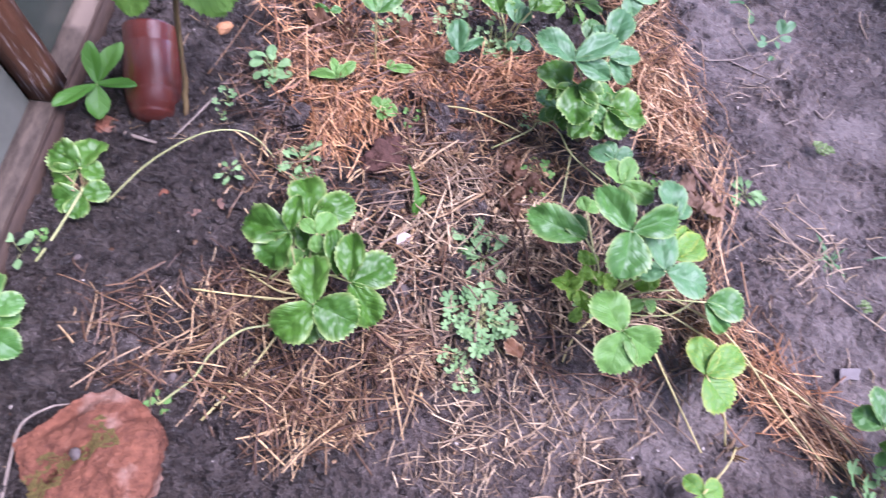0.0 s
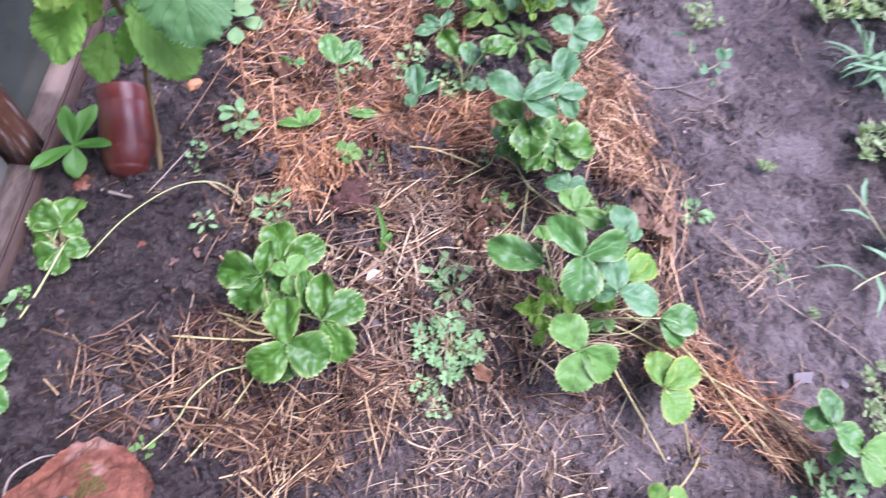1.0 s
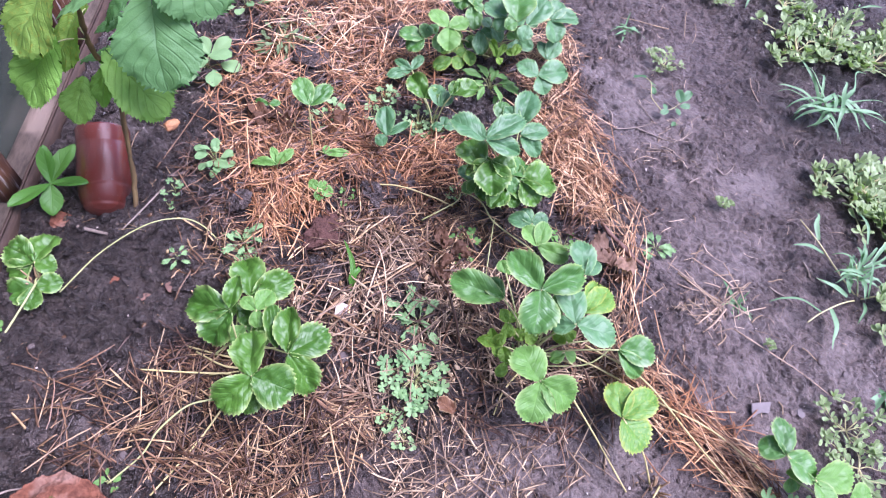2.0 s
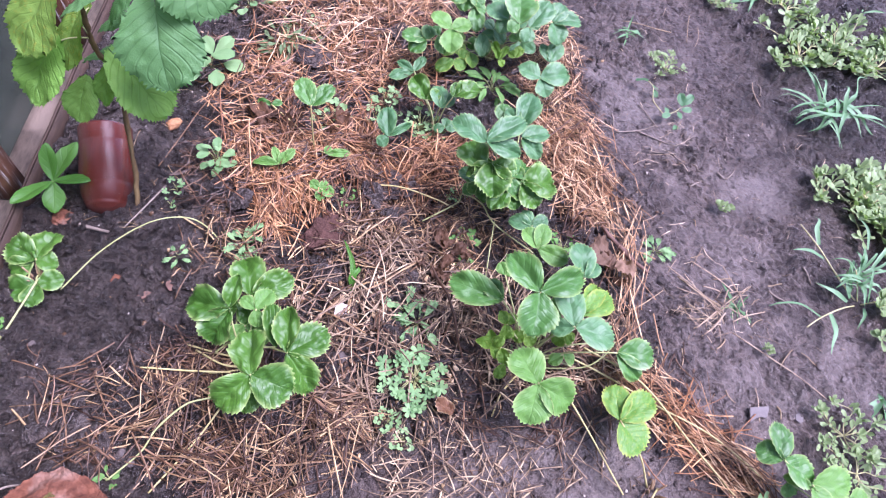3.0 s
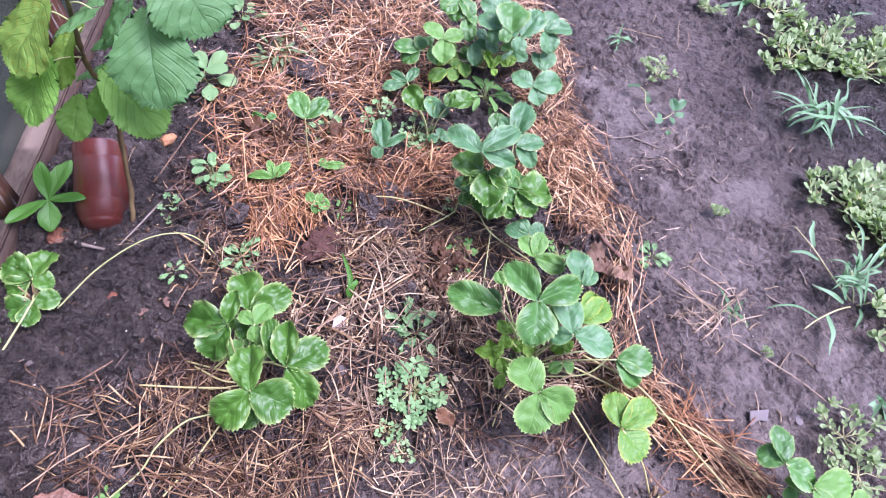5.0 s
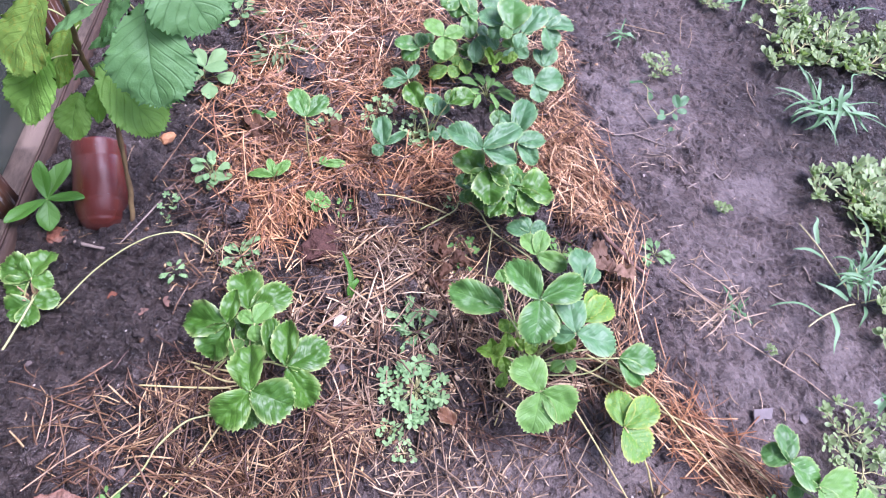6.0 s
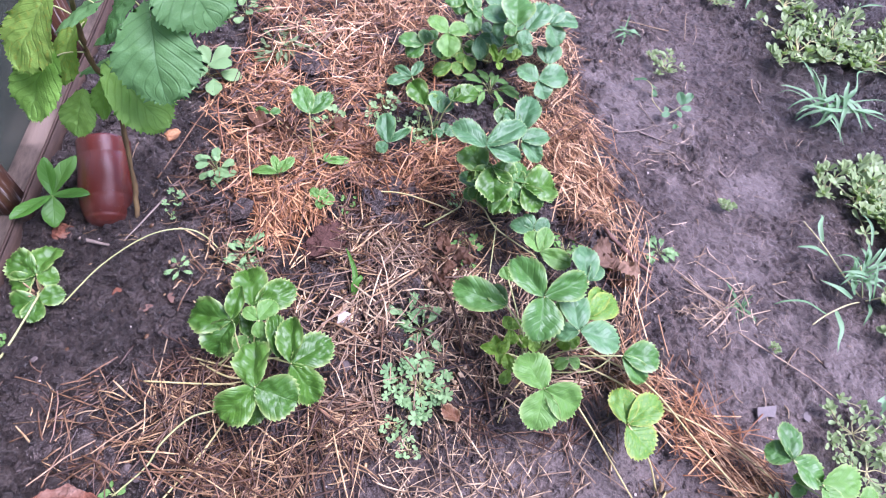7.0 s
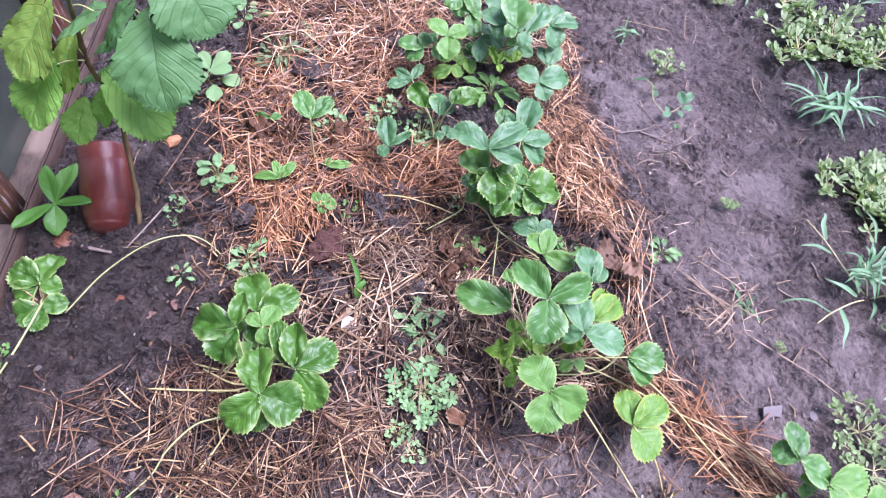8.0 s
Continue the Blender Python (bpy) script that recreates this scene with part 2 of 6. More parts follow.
BRICK = grained("broken_brick", (0.070, 0.024, 0.013), (0.255, 0.098, 0.052), 55, 0.85, 0.008, (1, 1, 1), (0.215, 0.125, 0.088))
PEBBLE = grained("grey_pebble", (0.058, 0.044, 0.038), (0.125, 0.098, 0.085), 60, 0.6, 0.001)
SHARD = grained("pottery_shard", (0.100, 0.082, 0.076), (0.165, 0.140, 0.130), 60, 0.6, 0.001)
CHALK = grained("pale_chip", (0.30, 0.25, 0.21), (0.56, 0.50, 0.43), 60, 0.7, 0.001)
HUSK = grained("tan_husk", (0.22, 0.09, 0.035), (0.46, 0.25, 0.115), 50, 0.65, 0.003, (1, 1, 1), (0.08, 0.03, 0.02))
MOSS = grained("moss", (0.060, 0.045, 0.012), (0.170, 0.130, 0.036), 160, 0.9, 0.004)


def bottle_material():
    mat, nt, b = shader("brown_plastic")
    co = nt.nodes.new("ShaderNodeTexCoord")
    mp = node(nt, "ShaderNodeMapping", Scale=(3.0, 0.7, 3.0))
    nt.links.new(co.outputs["Object"], mp.inputs["Vector"])
    runs = node(nt, "ShaderNodeTexNoise", Scale=26.0, Detail=6.0, Roughness=0.7)
    nt.links.new(mp.outputs[0], runs.inputs["Vector"])
    film_sheen = ramp(nt, runs.outputs["Fac"], [(0.50, (0, 0, 0)), (0.72, (0.55, 0.55, 0.55))])
    grime = ramp(nt, noise_tex(nt, 170, 4, 0.7), [(0.62, (0, 0, 0)), (0.74, (0.7, 0.7, 0.7))])
    sep = nt.nodes.new("ShaderNodeSeparateXYZ")
    nt.links.new(co.outputs["Object"], sep.inputs[0])
    # purplish sky sheen towards the shoulder, put into the colour over the dirty runs
    low = node(nt, "ShaderNodeMapRange")
    nt.links.new(sep.outputs[1], low.inputs[0])
    for slot, value in zip((1, 2, 3, 4), (0.060, 0.000, 0.0, 0.55)):
        low.inputs[slot].default_value = value
    film_sheen = maths(nt, "MAXIMUM", film_sheen, maths(nt, "MULTIPLY", low.outputs[0], maths(nt, "MULTIPLY_ADD", runs.outputs["Fac"], 0.8, 0.5)))
    base = mixed(nt, film_sheen, (0.098, 0.0110, 0.0030), (0.076, 0.022, 0.015))
    nt.links.new(mixed(nt, grime, base, (0.16, 0.11, 0.09)), b.inputs["Base Color"])
    nt.links.new(maths(nt, "MULTIPLY_ADD", film_sheen, 0.35, 0.30), b.inputs["Roughness"])
    b.inputs["Specular IOR Level"].default_value = 0.08
    b.inputs["Transmission Weight"].default_value = 0.30
    b.inputs["IOR"].default_value = 1.5
    bumped(nt, b, runs.outputs["Fac"], 0.0012, 0.5)
    return mat


def pane_material(name, low, high, clear):
    mat, nt, b = shader(name)
    dust = ramp(nt, noise_tex(nt, 6, 5, 0.65), [(0.3, low), (0.7, high)])
    nt.links.new(dust, b.inputs["Base Color"])
    b.inputs["Roughness"].default_value = 0.22
    b.inputs["Transmission Weight"].default_value = clear
    return mat


PLASTIC = bottle_material()
GLAZING = pane_material("dusty_pane", (0.138, 0.144, 0.113), (0.225, 0.230, 0.186), 0.3)
# darker copy of the pane: the dim interior's shade is put into its colour
GLAZING_SHADED = pane_material("shaded_pane", (0.036, 0.046, 0.034), (0.080, 0.092, 0.070), 0.3)


# ---- the lie of the ground ----
LATTICE = np.random.RandomState(11).rand(4, 256, 256)


def value_noise(x, y, scale, layer=0):
    """Smooth noise from 0 to 1 with features 1 / scale metres wide."""
    fx, fy = np.asarray(x, float) * scale + 57.3, np.asarray(y, float) * scale + 91.7
    ix, iy = np.floor(fx).astype(int), np.floor(fy).astype(int)
    tx, ty = fx - ix, fy - iy
    tx, ty = tx * tx * (3 - 2 * tx), ty * ty * (3 - 2 * ty)
    g = LATTICE[layer]
    a, b = g[ix % 256, iy % 256], g[(ix + 1) % 256, iy % 256]
    c, d = g[ix % 256, (iy + 1) % 256], g[(ix + 1) % 256, (iy + 1) % 256]
    return (a * (1 - tx) + b * tx) * (1 - ty) + (c * (1 - tx) + d * tx) * ty


LUMPS = {k: np.random.RandomState(k).rand(3, 128, 128) for k in (3, 4, 6)}


def crumbs(x, y, size, seed=3):
    """Rounded lumps of about the given size, from 0 between them to 1 on top."""
    rs = LUMPS[seed]
    fx, fy = np.asarray(x, float) / size + 40.0, np.asarray(y, float) / size + 40.0
    ix, iy = np.floor(fx).astype(int), np.floor(fy).astype(int)
    best = np.zeros_like(fx)
    for dx in (-1, 0, 1):
        for dy in (-1, 0, 1):
            cx, cy = (ix + dx) % 128, (iy + dy) % 128
            px, py = ix + dx + 0.15 + 0.7 * rs[0, cx, cy], iy + dy + 0.15 + 0.7 * rs[1, cx, cy]
            rad = 0.35 + 0.5 * rs[2, cx, cy]
            d2 = ((fx - px) ** 2 + (fy - py) ** 2) / (rad * rad)
            best = np.maximum(best, np.sqrt(np.clip(1 - d2, 0, 1)) * rad)
    return best


def billow(x, y, scale, layer):
    """Rounded swellings with sharp creases between them."""
    return np.abs(2 * value_noise(x, y, scale, layer) - 1)


def trodden_at(x, y):
    """0 on the loose bed, 1 on the trodden path beside it."""
    edge = 0.61 + 0.06 * (value_noise(x, y, 5, 2) - 0.5) + 0.10 * np.clip(0.35 - np.asarray(y, float), 0, 1)
    beside = np.clip((np.asarray(x, float) - edge + 0.05) / 0.10, 0, 1)
    front = np.clip((0.31 + 0.10 * (value_noise(x, y, 7, 1) - 0.5) - np.asarray(y, float)) / 0.14, 0, 1) * np.clip((np.asarray(x, float) + 0.10) / 0.2, 0, 0.8)
    x, y = np.asarray(x, float), np.asarray(y, float)
    dug = np.clip(1.25 - np.hypot((x - 1.36) / 0.36, (y - 1.10) / 0.62) + 0.5 * (value_noise(x, y, 9, 0) - 0.5), 0, 1)
    return np.maximum(beside * (1 - dug), front)


def silt_at(x, y):
    """Smooth pale silt that has washed into the low places of the path."""
    best = np.zeros_like(np.asarray(x, float))
    for cx, cy, rx, ry in ((0.82, 0.44, 0.18, 0.26), (0.73, 1.06, 0.16, 0.25), (0.98, 0.80, 0.12, 0.12), (0.44, 0.19, 0.22, 0.10), (1.02, 0.34, 0.10, 0.10)):
        best = np.maximum(best, 1.3 - np.hypot((x - cx) / rx, (y - cy) / ry))
    return 0.8 * np.clip(best - 0.15 + 1.3 * (value_noise(x, y, 18, 2) - 0.5) + 0.6 * (value_noise(x, y, 45, 1) - 0.5), 0, 1)


def ground_z(x, y):
    x, y = np.asarray(x, float), np.asarray(y, float)
    path = trodden_at(x, y)
    x2 = x + 0.020 * (value_noise(x, y, 38, 3) - 0.5) + 0.007 * (value_noise(x, y, 120, 0) - 0.5)
    y2 = y + 0.020 * (value_noise(x, y, 41, 1) - 0.5) + 0.007 * (value_noise(x, y, 115, 2) - 0.5)
    xr, yr = 0.8 * x2 - 0.6 * y2, 0.6 * x2 + 0.8 * y2
    z = 0.016 * (value_noise(x, y, 3.0, 1) - 0.5) + 0.008 * (value_noise(x, y, 9, 2) - 0.5)
    loose = 0.011 * crumbs(x2, y2, 0.035, 3) + 0.007 * crumbs(x2, y2, 0.014, 4) * (0.4 + value_noise(x, y, 12, 0))
    loose = loose + 0.020 * billow(xr, yr, 26, 0) + 0.014 * billow(xr, yr, 58, 3) + 0.003 * value_noise(xr, yr, 170, 1)
    rough = np.clip(value_noise(x, y, 7, 3) * 1.7 - 0.15, 0.40, 1.2) * (1 - 0.7 * silt_at(x, y))
    worn = 0.004 * value_noise(x, y, 18, 0) + rough * (0.014 * billow(xr, yr, 36, 1) + 0.016 * billow(xr, yr, 70, 0) + 0.003 * value_noise(xr, yr, 170, 2) + 0.008 * crumbs(x2, y2, 0.017, 6) * value_noise(x, y, 11, 0))
    crack = 0.014 * np.exp(-((x - 0.845 - 0.008 * np.sin(70 * y) + 0.12 * (y - 0.32)) / 0.008) ** 2 - ((y - 0.325) / 0.032) ** 2)
    return z + loose * (1 - path) + worn * path - crack - 0.015


def gz(x, y):
    return float(ground_z(x, y))


def build_ground():
    def axis(lo, hi, step, far):
        core = np.arange(lo, hi, step)
        out = step * 2 * 1.35 ** np.arange(1, 40)
        out = np.cumsum(out)
        out = out[out < far]
        return np.concatenate([lo - out[::-1], core, core[-1] + out])

    xs, ys = axis(-0.66, 1.62, 0.0027, 120), axis(0.0, 1.62, 0.0027, 120)
    gx, gy = np.meshgrid(xs, ys)
    z = ground_z(gx, gy)
    away = np.maximum(np.maximum(-0.9 - gx, gx - 2.0), np.maximum(-0.3 - gy, gy - 2.1))
    near = np.clip(1 - away / 0.8, 0, 1)
    z = z * near - 0.005 * (1 - near)
    nx, ny = len(xs), len(ys)
    verts = np.stack([gx, gy, z], -1).reshape(-1, 3)
    k = (np.arange(ny - 1)[:, None] * nx + np.arange(nx - 1)[None]).reshape(-1)
    faces = np.stack([k, k + 1, k + nx + 1, k + nx], -1)
    me = bpy.data.meshes.new("ground")
    me.from_pydata(verts, [], faces.tolist())
    me.shade_smooth()
    at = me.attributes.new("trodden", "FLOAT", "POINT")
    at.data.foreach_set("value", (trodden_at(gx, gy) * near + 0.4 * (1 - near)).reshape(-1).astype(np.float32))
    at = me.attributes.new("silt", "FLOAT", "POINT")
    at.data.foreach_set("value", (silt_at(gx, gy) * near).reshape(-1).astype(np.float32))
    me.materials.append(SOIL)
    tagged(new("ground", me), "damp dark garden soil, crumbly bed and trodden path", "soil", kind="structure")


build_ground()


# ---- tools for meshes and things ----
def thing(name, at, label, category, group=""):
    ob = new(name)
    ob.location = at
    ob.empty_display_size = 0.02
    return tagged(ob, label, category, group)


def put(name, mesh, parent, m, label=""):
    """A part on a shared mesh; m: its place seen from its thing."""
    ob = new(name, mesh)
    ob.parent = parent
    ob.matrix_basis = m
    return tagged(ob, label)


def finished(name, bm, material, smooth=True):
    me = bpy.data.meshes.new(name)
    bm.normal_update()
    bm.to_mesh(me)
    bm.free()
    if smooth:
        me.shade_smooth()
    for m in material if isinstance(material, (list, tuple)) else [material]:
        me.materials.append(m)
    return me


def spline(points, steps):
    """A smooth line through the points."""
    p = [Vector(q) for q in points]
    p = [p[0] * 2 - p[1], *p, p[-1] * 2 - p[-2]]
    out = []
    for i in range(1, len(p) - 2):
        for s in range(steps):
            t = s / steps
            a, b, c, d = p[i - 1], p[i], p[i + 1], p[i + 2]
            out.append(0.5 * (2 * b + (c - a) * t + (2 * a - 5 * b + 4 * c - d) * t * t + (3 * b - a - 3 * c + d) * t ** 3))
    return out + [p[-2]]


def tube(bm, line, r0, r1, sides=6, rough=0.0):
    rings = []
    for i, q in enumerate(line):
        way = (line[min(i + 1, len(line) - 1)] - line[max(i - 1, 0)]).normalized()
        side = way.cross(Vector((0.31, 0.17, 0.93))).normalized()
        other = way.cross(side)
        r = (r0 + (r1 - r0) * i / (len(line) - 1)) * (1 + rough * noise.noise(q * 90))
        q = q + noise.noise_vector(q * 60) * rough * r0 * 0.8
        rings.append([bm.verts.new(q + (side * math.cos(a) + other * math.sin(a)) * r) for a in (2 * math.pi * k / sides for k in range(sides))])
    for a, b in zip(rings, rings[1:]):
        for k in range(sides):
            bm.faces.new((a[k], a[(k + 1) % sides], b[(k + 1) % sides], b[k]))
    bm.faces.new(rings[0][::-1])
    bm.faces.new(rings[-1])


def tube_mesh(name, points, r0, r1, material, steps=6, sides=6):
    bm = bmesh.new()
    tube(bm, spline(points, steps), r0, r1, sides, 0.6 if material in (TWIG, BARK) else 0.15)
    return finished(name, bm, material)


def blade_mesh(name, material, width, rows=17, cols=9, widest=0.5, teeth=0.0, tooth_rows=1, fold=0.15, droop=0.12, ripple=0.02, ribs=7, slant=0.5, wave=0.04, tip=1.0, seed=0, base=0.0, crumple=0.0, coarse=0):
    """A leaf one long, from its stalk at the origin along y: outline, midrib fold, ribs between the veins, wavy and toothed margin."""
    rng = random.Random(seed)
    bm = bmesh.new()
    uvs = {}
    ph, ph2 = rng.uniform(0, 6), rng.uniform(0, 6)
    bend = rng.uniform(-0.06, 0.06)
    grid = []
    for i in range(rows):
        s = i / (rows - 1)
        y = (1 - math.cos(math.pi * s)) / 2
        pull = y ** (math.log(0.5) / math.log(widest))
        half = width / 2 * math.sin(math.pi * min(max(pull, 0), 1)) ** (0.54 if tip >= 1 else 0.8)
        half = max(half, 0.004)
        row = []
        for j in range(cols):
            u = -1 + 2 * j / (cols - 1)
            a = abs(u)
            x, yy = half * u, y
            if a == 1 and teeth and 0 < i < rows - 1:
                out = teeth * (rng.uniform(0.6, 1.25) if (i // tooth_rows) % 2 else -0.35)
                if coarse:
                    out += teeth * 1.6 * ((i % coarse) / coarse - 0.4) * rng.uniform(0.7, 1.3)
                x += math.copysign(out, u)
                yy += out * 0.9
            yy -= base * (a ** 2) * max(0, 0.25 - y) * 2
            z = fold * a * half - droop * y * y
            z += ripple * math.sin(2 * math.pi * ribs * (y - slant * 0.6 * a)) * min(1, a * 2.5) * (1 - 0.5 * a) * math.sin(math.pi * y)
            z += wave * a * a * math.sin(7 * y + ph + (1.7 if u > 0 else 0)) - 0.10 * a ** 3 * half
            z += 0.015 * math.sin(5 * y + 3 * u + ph2)
            z += crumple * (noise.noise((x * 5 + seed * 3.3, y * 5, 0.5)) + 0.5 * noise.noise((x * 11 + seed, y * 11, 2.5)))
            v = bm.verts.new((x + bend * y * y, yy, z))
            uvs[v] = ((u + 1) / 2, y)
            row.append(v)
        grid.append(row)
    for a, b in zip(grid, grid[1:]):
        for j in range(cols - 1):
            bm.faces.new((a[j], a[j + 1], b[j + 1], b[j]))
    layer = bm.loops.layers.uv.new("UVMap")
    for f in bm.faces:
        for lp in f.loops:
            lp[layer].uv = uvs[lp.vert]
    return finished(name, bm, material)


def lobed_mesh(name, material, lobes, depth, notch, seed=0):
    """A small flat leaf, one across, cut into rounded lobes."""
    rng = random.Random(seed)
    bm = bmesh.new()
    layer = bm.loops.layers.uv.new("UVMap")
    n = 36
    rings = []
    ph = rng.uniform(0, 6)
    for r in (0.0, 0.45, 0.8, 1.0):
        ring = []
        for k in range(n):
            a = -2.55 + 5.1 * k / (n - 1)
            lobe = abs(math.cos(a / 5.1 * math.pi * lobes))
            rad = 0.5 * (1 - depth * (1 - lobe) - notch * (math.cos(a / 5.1 * math.pi * lobes * 4) > 0.3))
            x, y = math.sin(a) * rad * r, 0.35 + math.cos(a) * rad * r
            ring.append(bm.verts.new((x, y, 0.05 * math.sin(3 * a + ph) * r + 0.10 * r * r * lobe)))
        rings.append(ring)
    for a, b in zip(rings, rings[1:]):
        for k in range(n - 1):
            bm.faces.new((a[k], a[k + 1], b[k + 1], b[k]))
    for f in bm.faces:
        for lp in f.loops:
            lp[layer].uv = (0.5 + lp.vert.co.x, lp.vert.co.y)
    bmesh.ops.remove_doubles(bm, verts=bm.verts, dist=1e-5)
    return finished(name, bm, material)


def leaf_pose(at, az, length, pitch, roll=0.0, width=None):
    """A leaf from the place at, its tip towards the compass angle az (degrees from x) and pitch."""
    d = Vector((math.cos(radians(az)) * math.cos(radians(pitch)), math.sin(radians(az)) * math.cos(radians(pitch)), math.sin(radians(pitch))))
    x = d.cross(Vector((0, 0, 1))).normalized()
    z = x.cross(d)
    turn = Matrix((x, d, z)).transposed().to_4x4()
    w = length if width is None else width
    return Matrix.Translation(at) @ turn @ pose(0, 0, 0, 0, roll, 0) @ Matrix.Diagonal((w, length, length, 1))


# ---- the glazed timber frame beside the bed ----
def box(bm, lo, hi, bevel=0.0):
    made = bmesh.ops.create_cube(bm, size=1)
    for v in made["verts"]:
        v.co = Vector([lo[i] + (v.co[i] + 0.5) * (hi[i] - lo[i]) for i in range(3)])
    if bevel:
        bmesh.ops.bevel(bm, geom=list({e for v in made["verts"] for e in v.link_edges}), offset=bevel, segments=2, affect="EDGES")


def worn_box(name, lo, hi, material, cuts, rough=0.0025, seed=1):
    """A timber with rounded, worn and slightly crooked faces."""
    bm = bmesh.new()
    box(bm, lo, hi, 0.005)
    long_way = max(range(3), key=lambda i: hi[i] - lo[i])
    for k in range(1, cuts):
        at = [0, 0, 0]
        at[long_way] = lo[long_way] + (hi[long_way] - lo[long_way]) * k / cuts
        way = [0, 0, 0]
        way[long_way] = 1
        bmesh.ops.bisect_plane(bm, geom=bm.verts[:] + bm.edges[:] + bm.faces[:], plane_co=at, plane_no=way)
    for v in bm.verts:
        v.co += noise.noise_vector(v.co * 14 + Vector((seed * 5.1, 0, 0))) * rough
    return finished(name, bm, material)


GLASS_HOUSE = pose(-0.592, 0.0, 0.0, 0, 0, -3.8)
house = new("greenhouse_wall")
house.matrix_world = GLASS_HOUSE
tagged(house, "old timber framed greenhouse side wall with dusty glazing", "greenhouse")
put("bottom_plank", worn_box("bottom_plank", (-0.060, -0.9, -0.03), (-0.0065, 2.4, 0.048), OLD_WOOD, 60, 0.002), house, Matrix(), "weathered grey brown sill timber")
put("front_board", worn_box("front_board", (-0.0050, -0.9, -0.03), (0.001, 2.4, 0.045), SILL_PAINT, 60, 0.0015, 8), house, Matrix(), "dark brown stained board along the sill")
for at_y in (0.715, 1.12, 0.05):
    put("post", worn_box("post", (-0.052, at_y - 0.027, 0.046), (0.001, at_y + 0.027, 2.1), PAINTED_WOOD, 40, 0.002, 3), house, Matrix(), "brown post with flaking paint")
put("top_rail", worn_box("top_rail", (-0.05, -0.9, 2.1), (0.0, 2.4, 2.20), PAINTED_WOOD, 30), house, Matrix())
for lo_y, hi_y, mat in ((-0.88, 0.02, GLAZING), (0.08, 0.685, GLAZING), (0.745, 1.09, GLAZING_SHADED), (1.15, 2.38, GLAZING_SHADED)):
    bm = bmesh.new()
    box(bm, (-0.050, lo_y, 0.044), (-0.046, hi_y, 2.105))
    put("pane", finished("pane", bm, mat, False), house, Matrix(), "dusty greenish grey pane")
# out of view: added to darken the inside and block sky over the bed
for name, lo, hi in (("unseen_roof", (-1.56, -0.9, 2.202), (0.03, 2.4, 2.212)), ("unseen_back_wall", (-1.55, -0.9, -0.02), (-1.54, 2.4, 2.20)), ("unseen_end_wall", (-1.54, -0.9, -0.02), (-0.062, -0.89, 2.20)), ("unseen_end_wall", (-1.54, 2.39, -0.02), (-0.062, 2.4, 2.20))):
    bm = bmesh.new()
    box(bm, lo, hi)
    put(name, finished(name, bm, GLAZING_SHADED, False), house, Matrix(), "unseen dark sheet added to block sky light")


# ---- strawberry plants ----
BERRY_SHAPES = {}
for key, mat, crumple, ribbed in (("green", BERRY_LEAF, 1.2, 0.010), ("glossy", BERRY_GLOSSY, 2.1, 0.006), ("blue", BERRY_BLUE, 1.0, 0.005), ("young", BERRY_YOUNG, 1.1, 0.016), ("lime", BERRY_LIME, 2.4, 0.008), ("yellow", BERRY_YELLOW, 1.1, 0.015)):
    BERRY_SHAPES[key] = [
        blade_mesh("leaflet", mat, 0.90 + 0.04 * (k % 3), 29, 17, 0.57, 0.046, 1, (0.16 + 0.11 * (k % 3)) * crumple ** 0.7, 0.08 + 0.06 * (k % 3), ribbed, 6, 0.6, (0.014 + 0.010 * (k % 3)) * crumple, seed=10 + k, crumple=0.044 * crumple)
        for k in range(6)
    ]


def petiole(name, foot, joint, r, material):
    lift = max(joint[2] - foot[2], 0.02)
    mid = Vector(foot).lerp(Vector(joint), 0.45) + Vector((0, 0, lift * 0.22))
    return tube_mesh(name, [foot, mid, joint], r * 1.25, r, material, 7, 6)


def strawberry(label, crown, leaves, tone="green", tones=None, seed=0, stalk=STALK, group="strawberry plants"):
    """Leaves: (joint, [(compass angle, length, pitch) of each leaflet])."""
    rng = random.Random(seed)
    base = Vector((*crown, gz(*crown)))
    plant = thing("strawberry_plant", base, label, "strawberry plant", group)
    bm = bmesh.new()
    for k in range(7):
        a = k * 0.9 + rng.random()
        tube(bm, spline([(0.008 * math.cos(a), 0.008 * math.sin(a), -0.006), (0.010 * math.cos(a), 0.010 * math.sin(a), 0.010), (0.018 * math.cos(a), 0.018 * math.sin(a), 0.022 + 0.01 * rng.random())], 4), 0.0035, 0.0012, 5)
    put("crown", finished("crown", bm, STALK_RED), plant, Matrix(), "short reddish crown of leaf bases")
    for i, (joint, parts) in enumerate(leaves):
        j = Vector(joint) - base
        foot = Vector((rng.uniform(-0.012, 0.012), rng.uniform(-0.012, 0.012), 0.004))
        leaf = put("leaf", petiole("leaf", foot, j, 0.0014, stalk), plant, Matrix())
        look_key = (tones or {}).get(i, tone)
        for az, length, pitch, *wide in parts:
            shape = BERRY_SHAPES[look_key][rng.randrange(6)]
            width = length * (wide[0] if wide else rng.uniform(0.90, 1.06))
            put("leaflet", shape, leaf, leaf_pose(j, az + rng.uniform(-4, 4), length * 1.02, pitch + 5, 16 * math.cos(radians(az)) + rng.uniform(-14, 14), width))
    return plant, base


def add_stem(plant, base, name, points, r=0.0014, material=STALK, label=""):
    put(name, tube_mesh(name, [Vector(p) - base for p in points], r * 1.1, r * 0.9, material, 8, 6), plant, Matrix(), label)


